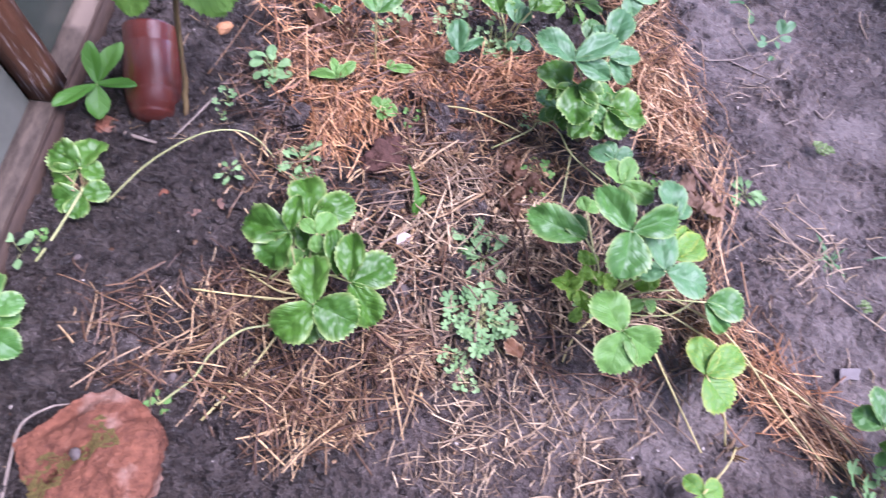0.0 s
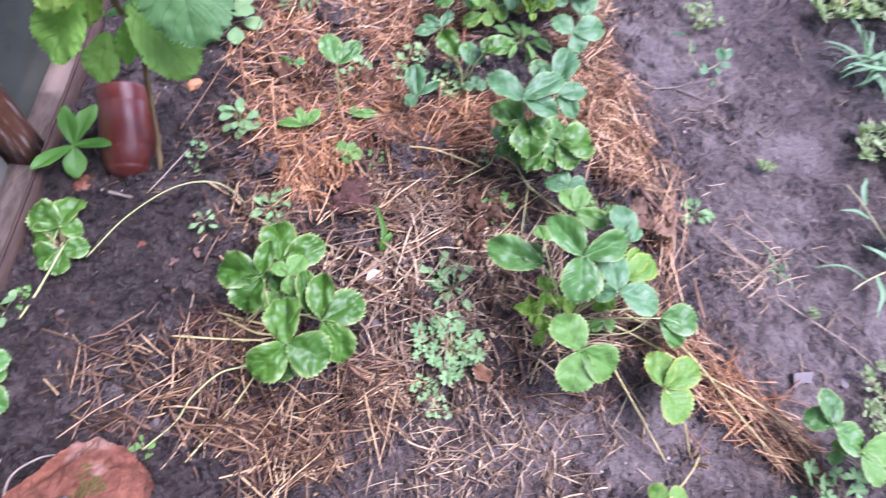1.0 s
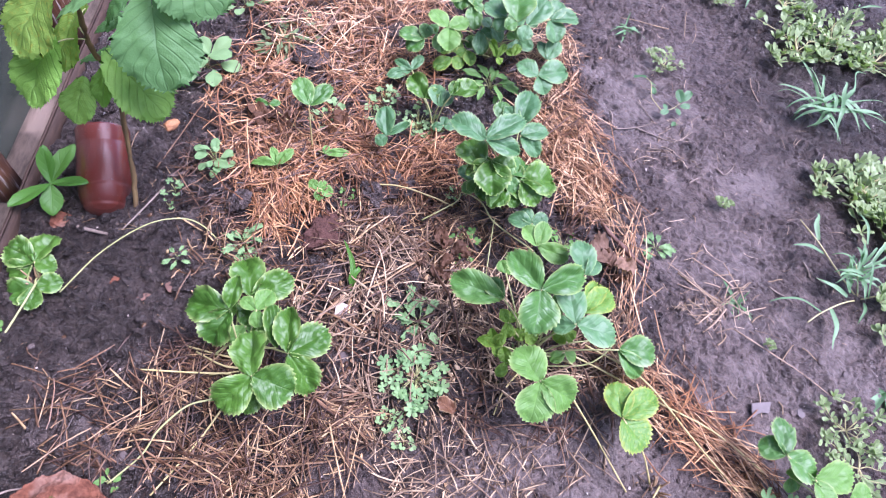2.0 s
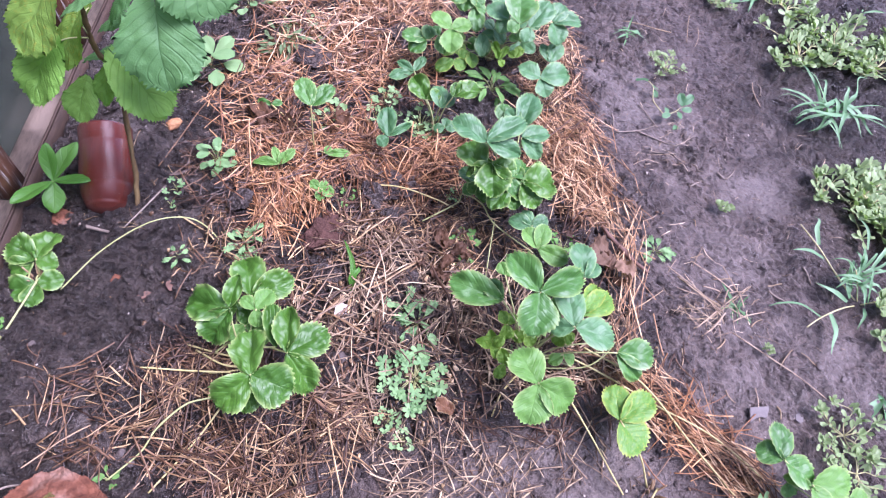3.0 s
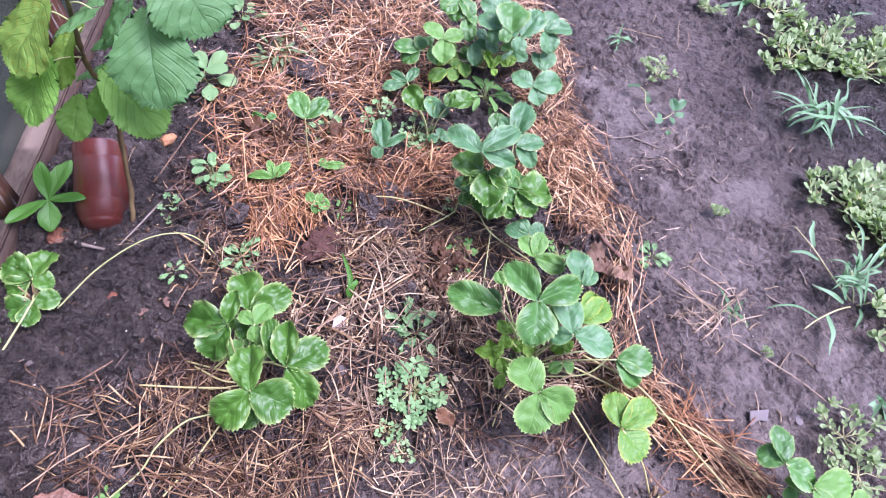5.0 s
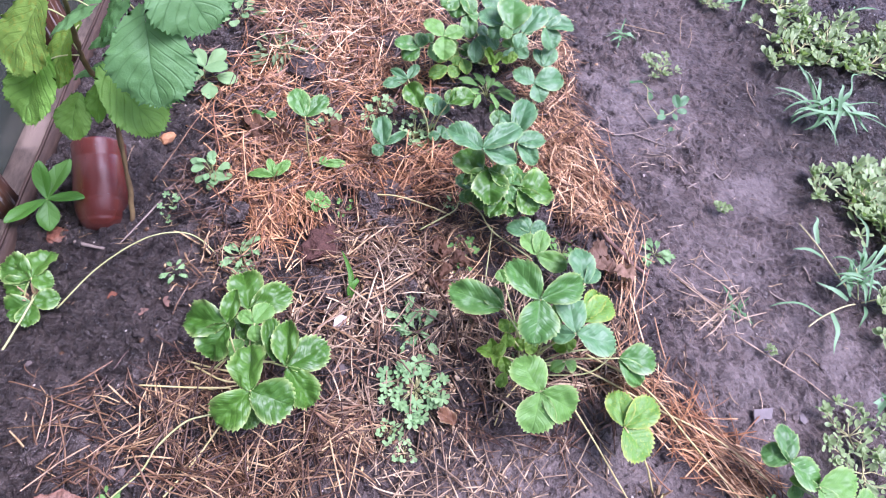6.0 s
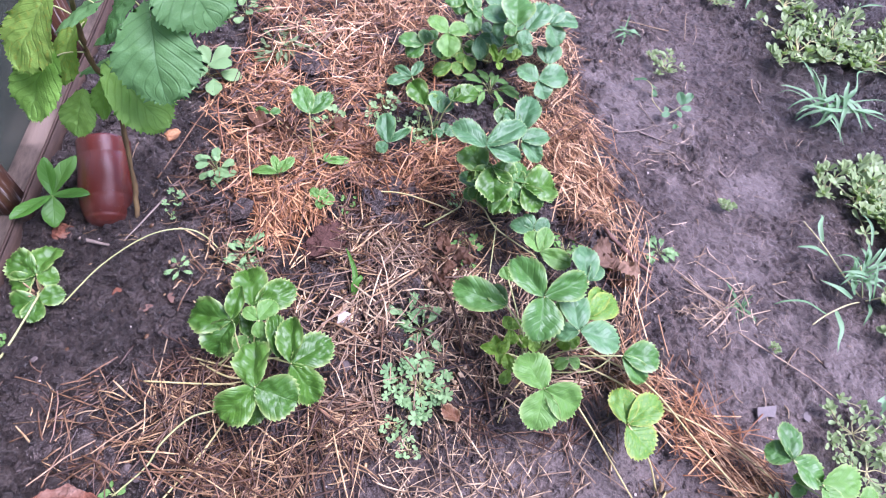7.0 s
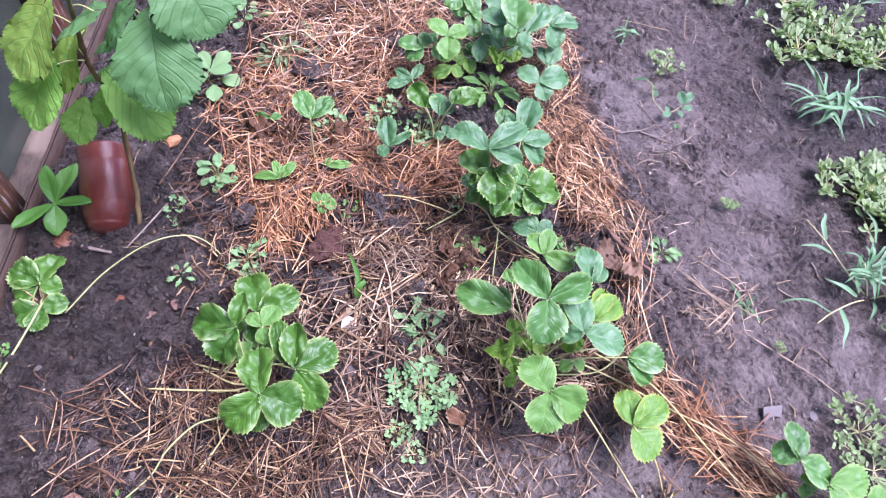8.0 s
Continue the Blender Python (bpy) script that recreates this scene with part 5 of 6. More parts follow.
REACH_UP = (((1.069, 0.544, 0.055), (1.077, 0.58, 0.07)), ((1.072, 0.544, 0.055), (1.108, 0.574, 0.07)), ((1.077, 0.541, 0.05), (1.128, 0.547, 0.05)), ((1.049, 0.535, 0.05), (1.011, 0.512, 0.04)), ((1.099, 0.589, 0.06), (1.101, 0.657, 0.07)), ((1.094, 0.547, 0.05), (1.171, 0.617, 0.06)))
REACH_LOW = (((1.076, 0.479, 0.015), (1.049, 0.437, 0.008)), ((1.085, 0.488, 0.02), (1.076, 0.548, 0.07)), ((1.041, 0.494, 0.03), (1.025, 0.53, 0.05)), ((1.058, 0.494, 0.03), (1.027, 0.521, 0.05)), ((1.047, 0.538, 0.055), (1.034, 0.559, 0.07)), ((1.06, 0.53, 0.05), (1.09, 0.60, 0.06)))
dice = random.Random(77)
REACH_MID = []
for k in range(22):
    a, d = dice.uniform(0, 6.28), dice.uniform(0.03, 0.065)
    foot_at = (1.066 + dice.uniform(-0.012, 0.012), 0.530 + dice.uniform(-0.02, 0.02), dice.uniform(0.015, 0.05))
    REACH_MID.append((foot_at, (foot_at[0] + d * math.cos(a), foot_at[1] + d * math.sin(a), foot_at[2] + dice.uniform(-0.005, 0.03))))
ALL_REACH = REACH + REACH_UP + REACH_LOW + tuple(REACH_MID)
tuft, foot = arched_grass(1.079, 0.497, "spreading grass with creeping stems and blue green blades", [a for a, c in ALL_REACH], [c for a, c in ALL_REACH], 0.0090, 0.010, broad=len(REACH))
for pts in ([(1.079, 0.499, 0.0), (1.03, 0.543, 0.035), (1.007, 0.603, 0.045), (0.988, 0.659, 0.045)], [(1.079, 0.493, 0.0), (1.024, 0.477, 0.02), (0.971, 0.457, 0.022), (0.935, 0.438, 0.02)], [(1.079, 0.493, 0.0), (1.099, 0.487, 0.03), (1.133, 0.488, 0.03)], [(1.08, 0.497, 0.0), (1.063, 0.523, 0.04), (1.053, 0.542, 0.06)]):
    add_stem(tuft, foot, "stem", pts, 0.0016, STALK_PALE, "pale creeping grass stem")
grass(1.154, 1.430, 8, 0.075, "small grass tuft at the path's far end", 3)
grass(1.060, 0.305, 5, 0.12, "flat lying pale grass blades", 4, 0, 15, 130, 140)
grass(1.467, 1.40, 5, 0.07, "thin grass seedling on bare soil", 5, 0, 30)
grass(0.760, 1.275, 9, 0.06, "small grass tuft at the straw's edge", 6)
grass(0.817, 0.489, 18, 0.040, "small curled blue green tuft on the path", 7, 10, 50)
arched_grass(0.063, 0.52, "single broad dark green grass blade in straw", [(0.063, 0.52, 0.012), (0.063, 0.52, 0.012)], [(0.048, 0.61, 0.045), (0.075, 0.558, 0.035)], 0.014, 0.012, BROAD_LEAF)


# ---- dry leaves, chips, stones and clods ----
DRY = [blade_mesh("dry_leaf", DRY_LEAF, 0.60, 25, 13, 0.5, 0.06, 2, 0.5, -0.15, 0.06, 5, 0.7, 0.22, seed=120 + k, crumple=0.14) for k in range(4)]


def loose(name, mesh, x, y, up, size, turn, label, category, tilt=0.0, group=""):
    mesh = mesh.copy()
    mesh.transform(Matrix.Diagonal((size, size, size, 1)))
    ob = new(name, mesh)
    ob.matrix_world = pose(x, y, gz(x, y) + up, tilt, tilt * 0.6, turn)
    return tagged(ob, label, category, group)


for k, (x, y, size, turn) in enumerate(((-0.12, 0.905, 0.065, 40), (-0.08, 0.935, 0.065, -60), (-0.10, 0.955, 0.06, 150), (0.555, 0.555, 0.06, 20), (0.30, 0.47, 0.055, 80), (0.236, 0.60, 0.065, 10), (0.215, 0.575, 0.06, 200), (0.26, 0.62, 0.05, 100), (0.23, 0.565, 0.05, -40), (0.497, 0.626, 0.035, 30), (0.25, 0.59, 0.055, 300), (0.245, 0.555, 0.05, 130), (0.21, 0.61, 0.045, 60), (0.27, 0.60, 0.045, 250), (0.225, 0.635, 0.05, 330), (0.195, 0.59, 0.04, 170), (0.575, 0.575, 0.055, 140), (0.56, 0.53, 0.04, 260))):
    loose("dry_leaf", DRY[k % 4], x, y, 0.015, size * 0.62, turn, "curled reddish brown dead leaf on the bed", "leaf", 12, "dead leaves on the bed")

for k, (x, y, size, turn) in enumerate(((-0.119, 0.925, 0.055, 60), (-0.100, 0.890, 0.050, -30), (-0.075, 0.935, 0.050, 100), (-0.105, 0.950, 0.045, 170), (0.037, 0.904, 0.045, 10))):
    loose("dry_leaf", DRY[k % 4], x, y, 0.016, size, turn, "large curled chocolate brown dead leaf in the straw", "leaf", 10, "dead leaves on the bed")

FADED = blade_mesh("dry_leaf", DRY_PALE, 0.75, 25, 13, 0.5, 0.05, 2, 0.25, -0.1, 0.04, 5, 0.7, 0.15, seed=127, crumple=0.16)
for x, y, size, turn in ((0.560, 0.555, 0.066, 35), (0.590, 0.570, 0.050, 160)):
    loose("dry_leaf", FADED, x, y, 0.030, size, turn, "crumpled light brown dead leaf beside a stick", "leaf", 14, "dead leaves on the bed")

AMBER = leaf_material("amber_dry_leaf", (0.10, 0.042, 0.018), (0.25, 0.125, 0.058), (0.42, 0.27, 0.13), 0.5, 5, 0.8, 0.003, (0.45, 0.33, 0.18), 0.2)
loose("dry_leaf", blade_mesh("dry_leaf", AMBER, 0.70, 25, 13, 0.5, 0.05, 2, 0.7, -0.25, 0.04, 5, 0.7, 0.15, seed=128, crumple=0.12), 0.236, 0.286, 0.012, 0.036, 60, "curled amber dead leaf with a pale inside", "leaf", 10, "dead leaves on the bed")

STONE = [lump("stone", (1, 0.8, 0.5), PEBBLE, 20 + k, 3, 9, 0.3, 0.07) for k in range(3)]
RED_BIT = lump("brick_bit", (1, 0.75, 0.5), BRICK, 40, 3, 9, 0.35, 0.16, False)
for k, (x, y, s) in enumerate(((0.951, 0.366, 0.011), (-0.299, 0.568, 0.009), (-0.288, 0.238, 0.010), (0.040, 0.391, 0.016), (-0.460, 0.419, 0.007), (-0.268, 0.222, 0.008), (0.700, 0.150, 0.008), (0.985, 0.34, 0.007), (-0.372, 0.122, 0.009))):
    up = 0.068 if k == 8 else s * 0.3
    ob = loose("stone", STONE[k % 3], x, y, up, s, 60 * k, "small rounded grey stone", "stone", 0, "stones on the soil")


def flake(name, sides, size, thick, material, seed):
    """A flat broken flake with uneven corners."""
    rng = random.Random(seed)
    bm = bmesh.new()
    ring = [bm.verts.new((size * rng.uniform(0.75, 1.2) * math.cos(a), 0.7 * size * rng.uniform(0.75, 1.2) * math.sin(a), 0)) for a in (2 * math.pi * k / sides + rng.uniform(-0.25, 0.25) for k in range(sides))]
    low = bm.faces.new(ring)
    top = bmesh.ops.extrude_face_region(bm, geom=[low])
    for v in top["geom"]:
        if isinstance(v, bmesh.types.BMVert):
            v.co.z += thick + rng.uniform(-0.2, 0.2) * thick
    bmesh.ops.recalc_face_normals(bm, faces=bm.faces)
    bmesh.ops.bevel(bm, geom=bm.edges[:], offset=thick * 0.25, segments=2, affect="EDGES")
    return finished(name, bm, material, False)


def curved_shard():
    """A broken piece of a pot: straight sides and a hollow lower edge."""
    bm = bmesh.new()
    outline = [(-0.015, 0.0125), (0.025, 0.0145), (0.0125, -0.0075)] + [(0.0125 - 0.0355 * s, -0.0075 - 0.0090 * s + 0.0065 * math.sin(math.pi * s)) for s in (0.2, 0.4, 0.6, 0.8, 1.0)]
    low = bm.faces.new([bm.verts.new((x, y, 0.0015 * math.cos(60 * x))) for x, y in outline])
    for v in [g for g in bmesh.ops.extrude_face_region(bm, geom=[low])["geom"] if isinstance(g, bmesh.types.BMVert)]:
        v.co.z += 0.004
    bmesh.ops.recalc_face_normals(bm, faces=bm.faces)
    bmesh.ops.bevel(bm, geom=bm.edges[:], offset=0.0007, segments=2, affect="EDGES")
    return finished("shard", bm, SHARD, False)


loose("shard", curved_shard(), 0.795, 0.2775, 0.004, 1.0, 0, "flat pinkish grey pottery shard on the path", "shard", 3)
loose("shard", flake("shard", 6, 0.011, 0.003, SHARD, 51), 0.871, 0.270, 0.003, 1.0, 70, "small grey shard on the path", "shard", 6)
loose("pale_chip", flake("pale_chip", 6, 0.016, 0.002, CHALK, 55), 0.045, 0.478, 0.018, 1.0, 30, "cream coloured chip of wood in the straw", "chip", 12)
for x, y, s in ((-0.364, 0.552, 0.010), (-0.485, 0.682, 0.022), (-0.555, 0.19, 0.02)):
    loose("brick_bit", RED_BIT, x, y, s * 0.3, s, 15, "small orange brick fragment on soil", "brick bit", 0, "brick fragments")
loose("husk", lump("husk", (0.021, 0.012, 0.011), HUSK, 61, 4, 5, 0.2, 0.08), -0.315, 0.906, 0.006, 1.0, 35, "tan dried husk with dark holes on soil", "husk")
knuckle = [(-0.445, 0.660, 0.012), (-0.425, 0.655, 0.009), (-0.39, 0.645, 0.010)]
ob = new("dead_twig", tube_mesh("dead_twig", knuckle, 0.0046, 0.0028, ROOTLET, 6, 7))
tagged(ob, "short thick grey brown twig on soil", "twig")
ob = new("dead_twig", tube_mesh("dead_twig", [(0.563, 0.656, 0.03), (0.6, 0.597, 0.028), (0.64, 0.557, 0.02)], 0.0050, 0.0042, TWIG, 6, 8))
tagged(ob, "thick brown broken stick at the straw's edge", "stick")
ob = new("dead_twig", tube_mesh("dead_twig", [(-0.365, 0.655, 0.010), (-0.34, 0.69, 0.014), (-0.305, 0.755, 0.010)], 0.0014, 0.0020, ROOTLET, 6, 6))
tagged(ob, "thin pale brown twig below the bottle", "twig")
ob = new("dead_twig", tube_mesh("dead_twig", [(-0.02, 1.42, 0.02), (0.06, 1.33, 0.02), (0.12, 1.27, 0.015)], 0.003, 0.002, TWIG, 6, 6))
tagged(ob, "brown twig in the straw", "twig")
ob = new("dead_twig", tube_mesh("dead_twig", [(-0.475, 0.045, 0.01), (-0.470, 0.12, 0.03), (-0.455, 0.16, 0.055), (-0.43, 0.185, 0.045), (-0.41, 0.195, 0.02)], 0.0022, 0.0016, ROOTLET, 6, 6))
tagged(ob, "bent grey dry twig beside the brick", "twig")

CLOD = [lump("soil_clod", (1, 0.80, 0.42), SOIL, 70 + k, 4, 5, 0.30, 0.10) for k in range(5)]
for mesh in CLOD:
    mesh.attributes.new("trodden", "FLOAT", "POINT").data.foreach_set("value", np.full(len(mesh.vertices), 0.55, np.float32))
for k, (x, y, s) in enumerate(((-0.038, 1.125, 0.044), (0.135, 0.775, 0.040), (-0.255, 0.478, 0.032), (0.624, 0.752, 0.034), (0.487, 0.734, 0.034), (0.023, 0.563, 0.036), (0.170, 0.540, 0.026), (0.139, 0.693, 0.034), (0.114, 0.324, 0.016), (0.164, 1.219, 0.036), (0.592, 0.963, 0.030), (0.564, 0.428, 0.022), (-0.417, 0.269, 0.022), (-0.313, 0.248, 0.020), (-0.44, 0.25, 0.016), (-0.39, 0.285, 0.015), (-0.29, 0.225, 0.015), (-0.157, 0.711, 0.028), (0.10, 0.735, 0.034), (0.175, 0.755, 0.028), (0.61, 0.72, 0.026), (0.60, 1.0, 0.028), (0.45, 0.70, 0.026))):
    loose("soil_clod", CLOD[k % 5], x, y, s * 0.14, s, 77 * k, "lump of dark damp soil", "clod", 8, "clods of soil on the bed")


PEAT = grained("red_brown_peat", (0.040, 0.017, 0.012), (0.120, 0.058, 0.042), 90, 0.85, 0.006)
loose("soil_clod", lump("soil_clod", (0.050, 0.040, 0.020), PEAT, 76, 5, 3, 0.30, 0.14), 0.008, 0.655, 0.010, 1.0, 20, "crumbly red brown lump of peaty soil", "clod", 4)
for x, y, length, turn in ((-0.258, 0.532, 0.028, -15), (-0.306, 0.518, 0.022, 20)):
    loose("bark_flake", flake("bark_flake", 7, 1.0, 0.22, TWIG, 130 + turn), x, y, 0.003, length * 0.5, turn, "flat reddish brown flake of bark on soil", "bark", 5, "bark flakes on the soil")


def scattered(name, mesh, count, area, size, label, category, seed, sink=0.2, keep=None):
    """Many small pieces as one object."""
    rng = np.random.RandomState(seed)
    src = np.array([v.co[:] for v in mesh.vertices])
    poly = [list(p.vertices) for p in mesh.polygons]
    verts, faces = [], []
    k = 0
    while k < count:
        x, y = rng.uniform(area[0], area[1]), rng.uniform(area[2], area[3])
        if keep is not None and rng.rand() > keep(x, y):
            count -= 0.5
            continue
        s = size[0] + (size[1] - size[0]) * rng.rand() ** 3
        m = np.array(Euler(rng.uniform(-0.5, 0.5, 3) + np.array([0, 0, rng.uniform(0, 6.28)])).to_matrix())
        off = len(verts) * len(src)
        verts.append(src * s @ m.T + np.array([x, y, gz(x, y) + s * sink]))
        faces += [[i + off for i in p] for p in poly]
        k += 1
    me = bpy.data.meshes.new(name)
    me.from_pydata(np.concatenate(verts), [], faces)
    me.shade_smooth()
    for mat in mesh.materials:
        me.materials.append(mat)
    at = np.concatenate(verts)
    me.attributes.new("trodden", "FLOAT", "POINT").data.foreach_set("value", (0.6 * trodden_at(at[:, 0], at[:, 1])).astype(np.float32))
    return tagged(new(name, me), label, category, kind="stuff")


BITS = [lump("bit", (1, 0.75, 0.5), SOIL, 90 + 7 * k, 2, 9, 0.5, 0.22) for k in range(4)]
WHITE_BIT = lump("bit", (1, 0.7, 0.5), CHALK, 91, 1, 3, 0.2, 0.1)
for k, bit in enumerate(BITS):
    scattered("soil_crumbs", bit, 330, (-0.56, 0.0, 0.06, 0.72), (0.004, 0.013), "loose crumbs of dark soil beside the timber", "soil", 5 + 10 * k, 0.12)
    scattered("soil_crumbs", bit, 650, (-0.64, 0.68, 0.05, 1.5), (0.003, 0.013), "loose crumbs of dark soil on the bed", "soil", 1 + 10 * k, 0.05)
    scattered("soil_crumbs", bit, 140, (0.62, 1.6, 0.1, 1.6), (0.002, 0.006), "fine crumbs of soil on the path", "soil", 2 + 10 * k, -0.1)
HUSKS = [flake("chaff", 5 + k, 1.0, 0.12, (STRAW_GREY, STRAW_OLD, STRAW_OLD)[k], 95 + k) for k in range(3)]
for k, mesh in enumerate(HUSKS):
    scattered("straw_chaff", mesh, 230, (-0.03, 0.30, 0.24, 0.62), (0.002, 0.008), "pale flakes of chaff between the straw", "chaff", 60 + k, 0.5)
    scattered("straw_chaff", mesh, 200, (-0.5, 0.72, 0.1, 1.4), (0.0015, 0.006), "small flakes of chaff on the bed", "chaff", 70 + k, 0.4)
scattered("white_chips", WHITE_BIT, 420, (-0.6, 1.5, 0.05, 1.5), (0.0012, 0.0045), "scattered tiny white chips on the soil", "chips", 3)


# ---- straw mulch ----
def straw(name, label, centre, reach, turn, count, material, seed, length=(0.025, 0.135), lie=None, deep=0.014, spread=1.0, stray=0.35, thick=(0.0006, 0.0016)):
    """Loose straw as one object: thin flattened curved stalks round a centre."""
    rng = np.random.RandomState(seed)
    count = int(count * 0.66)
    r = np.sqrt(rng.rand(count)) ** spread
    a = rng.uniform(0, 2 * np.pi, count)
    ex, ey = r * np.cos(a) * reach[0], r * np.sin(a) * reach[1]
    ca, sa = math.cos(radians(turn)), math.sin(radians(turn))
    x, y = centre[0] + ex * ca - ey * sa, centre[1] + ex * sa + ey * ca
    dense = value_noise(x, y, 11, seed % 4) * 0.6 + value_noise(x, y, 30, (seed + 1) % 4) * 0.4
    kept = dense + 0.22 * rng.rand(count) > 0.42 + 0.24 * r
    x, y, r = x[kept], y[kept], r[kept]
    n = len(x)
    head = rng.uniform(0, np.pi, n) if lie is None else radians(lie) + rng.normal(0, stray, n)
    ln = length[0] + (length[1] - length[0]) * rng.rand(n) ** 1.7
    w = thick[0] + (thick[1] - thick[0]) * rng.rand(n) ** 1.5
    d = np.stack([np.cos(head), np.sin(head), np.zeros(n)], -1)
    side = np.stack([-d[:, 1], d[:, 0], np.zeros(n)], -1)
    bend, skew = rng.normal(0, 0.040, n) * ln, rng.normal(0, 0.03, n) * ln
    rise = deep * rng.rand(n) ** 1.5 * (1 - 0.6 * r)
    tilt, arch = rng.normal(0, 0.14, n), rng.normal(0.0, 0.05, n) * ln
    steps = (-0.5, -0.22, 0.06, 0.32, 0.5)
    verts = np.zeros((n, 15, 3))
    low = ground_z(x, y)
    for i, s in enumerate(steps):
        p = np.stack([x, y, np.zeros(n)], -1) + d * (ln * s)[:, None] + side * (bend * (1 - 4 * s * s) + skew * (4 * s ** 3 - s))[:, None]
        g = ground_z(p[:, 0], p[:, 1])
        p[:, 2] = np.maximum(0.5 * (g + low), g) + 0.001 + rise + np.abs(tilt * ln) * 0.5 + tilt * ln * s + np.abs(arch) * (1 - 4 * s * s)
        fat = w * (0.75 if i in (0, 4) else 1.0)
        for k, (sx, sz) in enumerate(((-1.0, 0.0), (1.0, 0.0), (0.15, 0.8))):
            q = p + side * (fat * sx)[:, None]
            q[:, 2] += fat * sz
            verts[:, i * 3 + k] = q
    pattern = np.array([[o + a, o + b, o + b + 3, o + a + 3] for o in (0, 3, 6, 9) for a, b in ((0, 1), (1, 2), (2, 0))])
    faces = (pattern[None] + (np.arange(n) * 15)[:, None, None]).reshape(-1, 4)
    me = bpy.data.meshes.new(name)
    me.from_pydata(verts.reshape(-1, 3), [], faces.tolist())
    me.materials.append(material)
    tagged(new(name, me), label, "straw", "straw mulch", "stuff")


ORANGE, PALE = "orange brown chopped straw mulch on the bed", "weathered pale straw litter on dark soil"
straw("straw_mulch", ORANGE, (0.05, 1.19), (0.27, 0.24), 0, 3000, STRAW_FRESH, 1, deep=0.022)
straw("straw_mulch", "golden chopped straw mulch on the bed", (0.06, 1.25), (0.25, 0.20), 0, 1700, STRAW_GOLD, 29, deep=0.022)
straw("straw_mulch", ORANGE, (0.18, 1.50), (0.45, 0.20), 0, 3000, STRAW_GOLD, 2, deep=0.022)
straw("straw_mulch", ORANGE, (-0.04, 0.84), (0.18, 0.115), 20, 2100, STRAW_FRESH, 3, deep=0.020)
straw("straw_mulch", ORANGE, (0.22, 0.83), (0.17, 0.08), -10, 1700, STRAW_FRESH, 4, deep=0.020)
straw("straw_mulch", ORANGE, (0.510, 0.88), (0.095, 0.19), 14, 1000, STRAW_FRESH, 5, deep=0.020)
straw("straw_mulch", ORANGE, (0.520, 0.87), (0.090, 0.20), 14, 1500, STRAW_GOLD, 25, (0.03, 0.15), -62, deep=0.022, stray=0.6)
straw("straw_mulch", ORANGE, (0.54, 0.88), (0.11, 0.26), 15, 160, STRAW_GOLD, 22, (0.03, 0.14), -65, deep=0.006)
straw("straw_mulch", ORANGE, (0.515, 1.20), (0.085, 0.20), 0, 1300, STRAW_GOLD, 6)
straw("straw_mulch", ORANGE, (0.585, 0.52), (0.035, 0.14), -15, 190, STRAW_GOLD, 7, (0.06, 0.20), 74, stray=0.22, thick=(0.0007, 0.0013))
straw("straw_mulch", ORANGE, (0.650, 0.248), (0.19, 0.048), -45, 560, STRAW_FRESH, 8, (0.03, 0.15), -45, stray=0.7, thick=(0.0005, 0.0013))
straw("straw_mulch", ORANGE, (0.645, 0.255), (0.19, 0.055), -45, 600, STRAW_GOLD, 26, (0.04, 0.17), -48, stray=0.3, thick=(0.0006, 0.0013))
straw("straw_mulch", ORANGE, (-0.058, 0.700), (0.070, 0.085), 0, 900, STRAW_FRESH, 28, (0.03, 0.12), 100, deep=0.016, stray=0.7)
straw("straw_mulch", ORANGE, (-0.17, 0.97), (0.09, 0.17), 0, 550, STRAW_FRESH, 9)
ROTTED = "dark rotted straw litter under the mulch"
for k, (centre, reach, count) in enumerate((((0.02, 1.20), (0.33, 0.28), 3600), ((-0.05, 0.80), (0.23, 0.17), 2400), ((0.22, 0.83), (0.18, 0.12), 1300), ((0.50, 0.92), (0.12, 0.28), 1900), ((0.10, 0.52), (0.26, 0.22), 1100), ((-0.18, 0.30), (0.28, 0.13), 2700), ((0.40, 0.36), (0.30, 0.12), 900))):
    straw("straw_mulch", ROTTED, centre, reach, 0, count, STRAW_DARK, 30 + k, (0.02, 0.10), None, 0.013)
straw("straw_mulch", PALE, (-0.26, 0.32), (0.19, 0.085), 8, 620, STRAW_OLD, 10, (0.02, 0.13))
straw("straw_mulch", PALE, (-0.11, 0.27), (0.22, 0.14), 10, 1500, STRAW_OLD, 11, (0.02, 0.13))
straw("straw_mulch", PALE, (0.10, 0.48), (0.19, 0.18), 0, 1900, STRAW_GREY, 12, (0.015, 0.11), thick=(0.0006, 0.0017))
straw("straw_mulch", "broad flat pale straw leaves lying in the litter", (0.14, 0.55), (0.15, 0.20), 0, 80, STRAW_OLD, 24, (0.05, 0.15), 80, 0.010, stray=0.7, thick=(0.0014, 0.0027))
straw("straw_mulch", PALE, (0.26, 0.22), (0.32, 0.16), 0, 1900, STRAW_GREY, 13, (0.012, 0.065), deep=0.006, thick=(0.0005, 0.0013))
straw("straw_mulch", PALE, (0.20, 0.64), (0.20, 0.12), 0, 1000, STRAW_OLD, 14, (0.02, 0.09), deep=0.008, thick=(0.0006, 0.0014))
straw("straw_mulch", PALE, (-0.12, 0.60), (0.15, 0.12), 0, 500, STRAW_OLD, 15, (0.015, 0.07))
straw("straw_mulch", PALE, (0.72, 0.475), (0.07, 0.035), 20, 90, STRAW_PALE, 16, (0.02, 0.09), deep=0.005, thick=(0.0004, 0.0009))
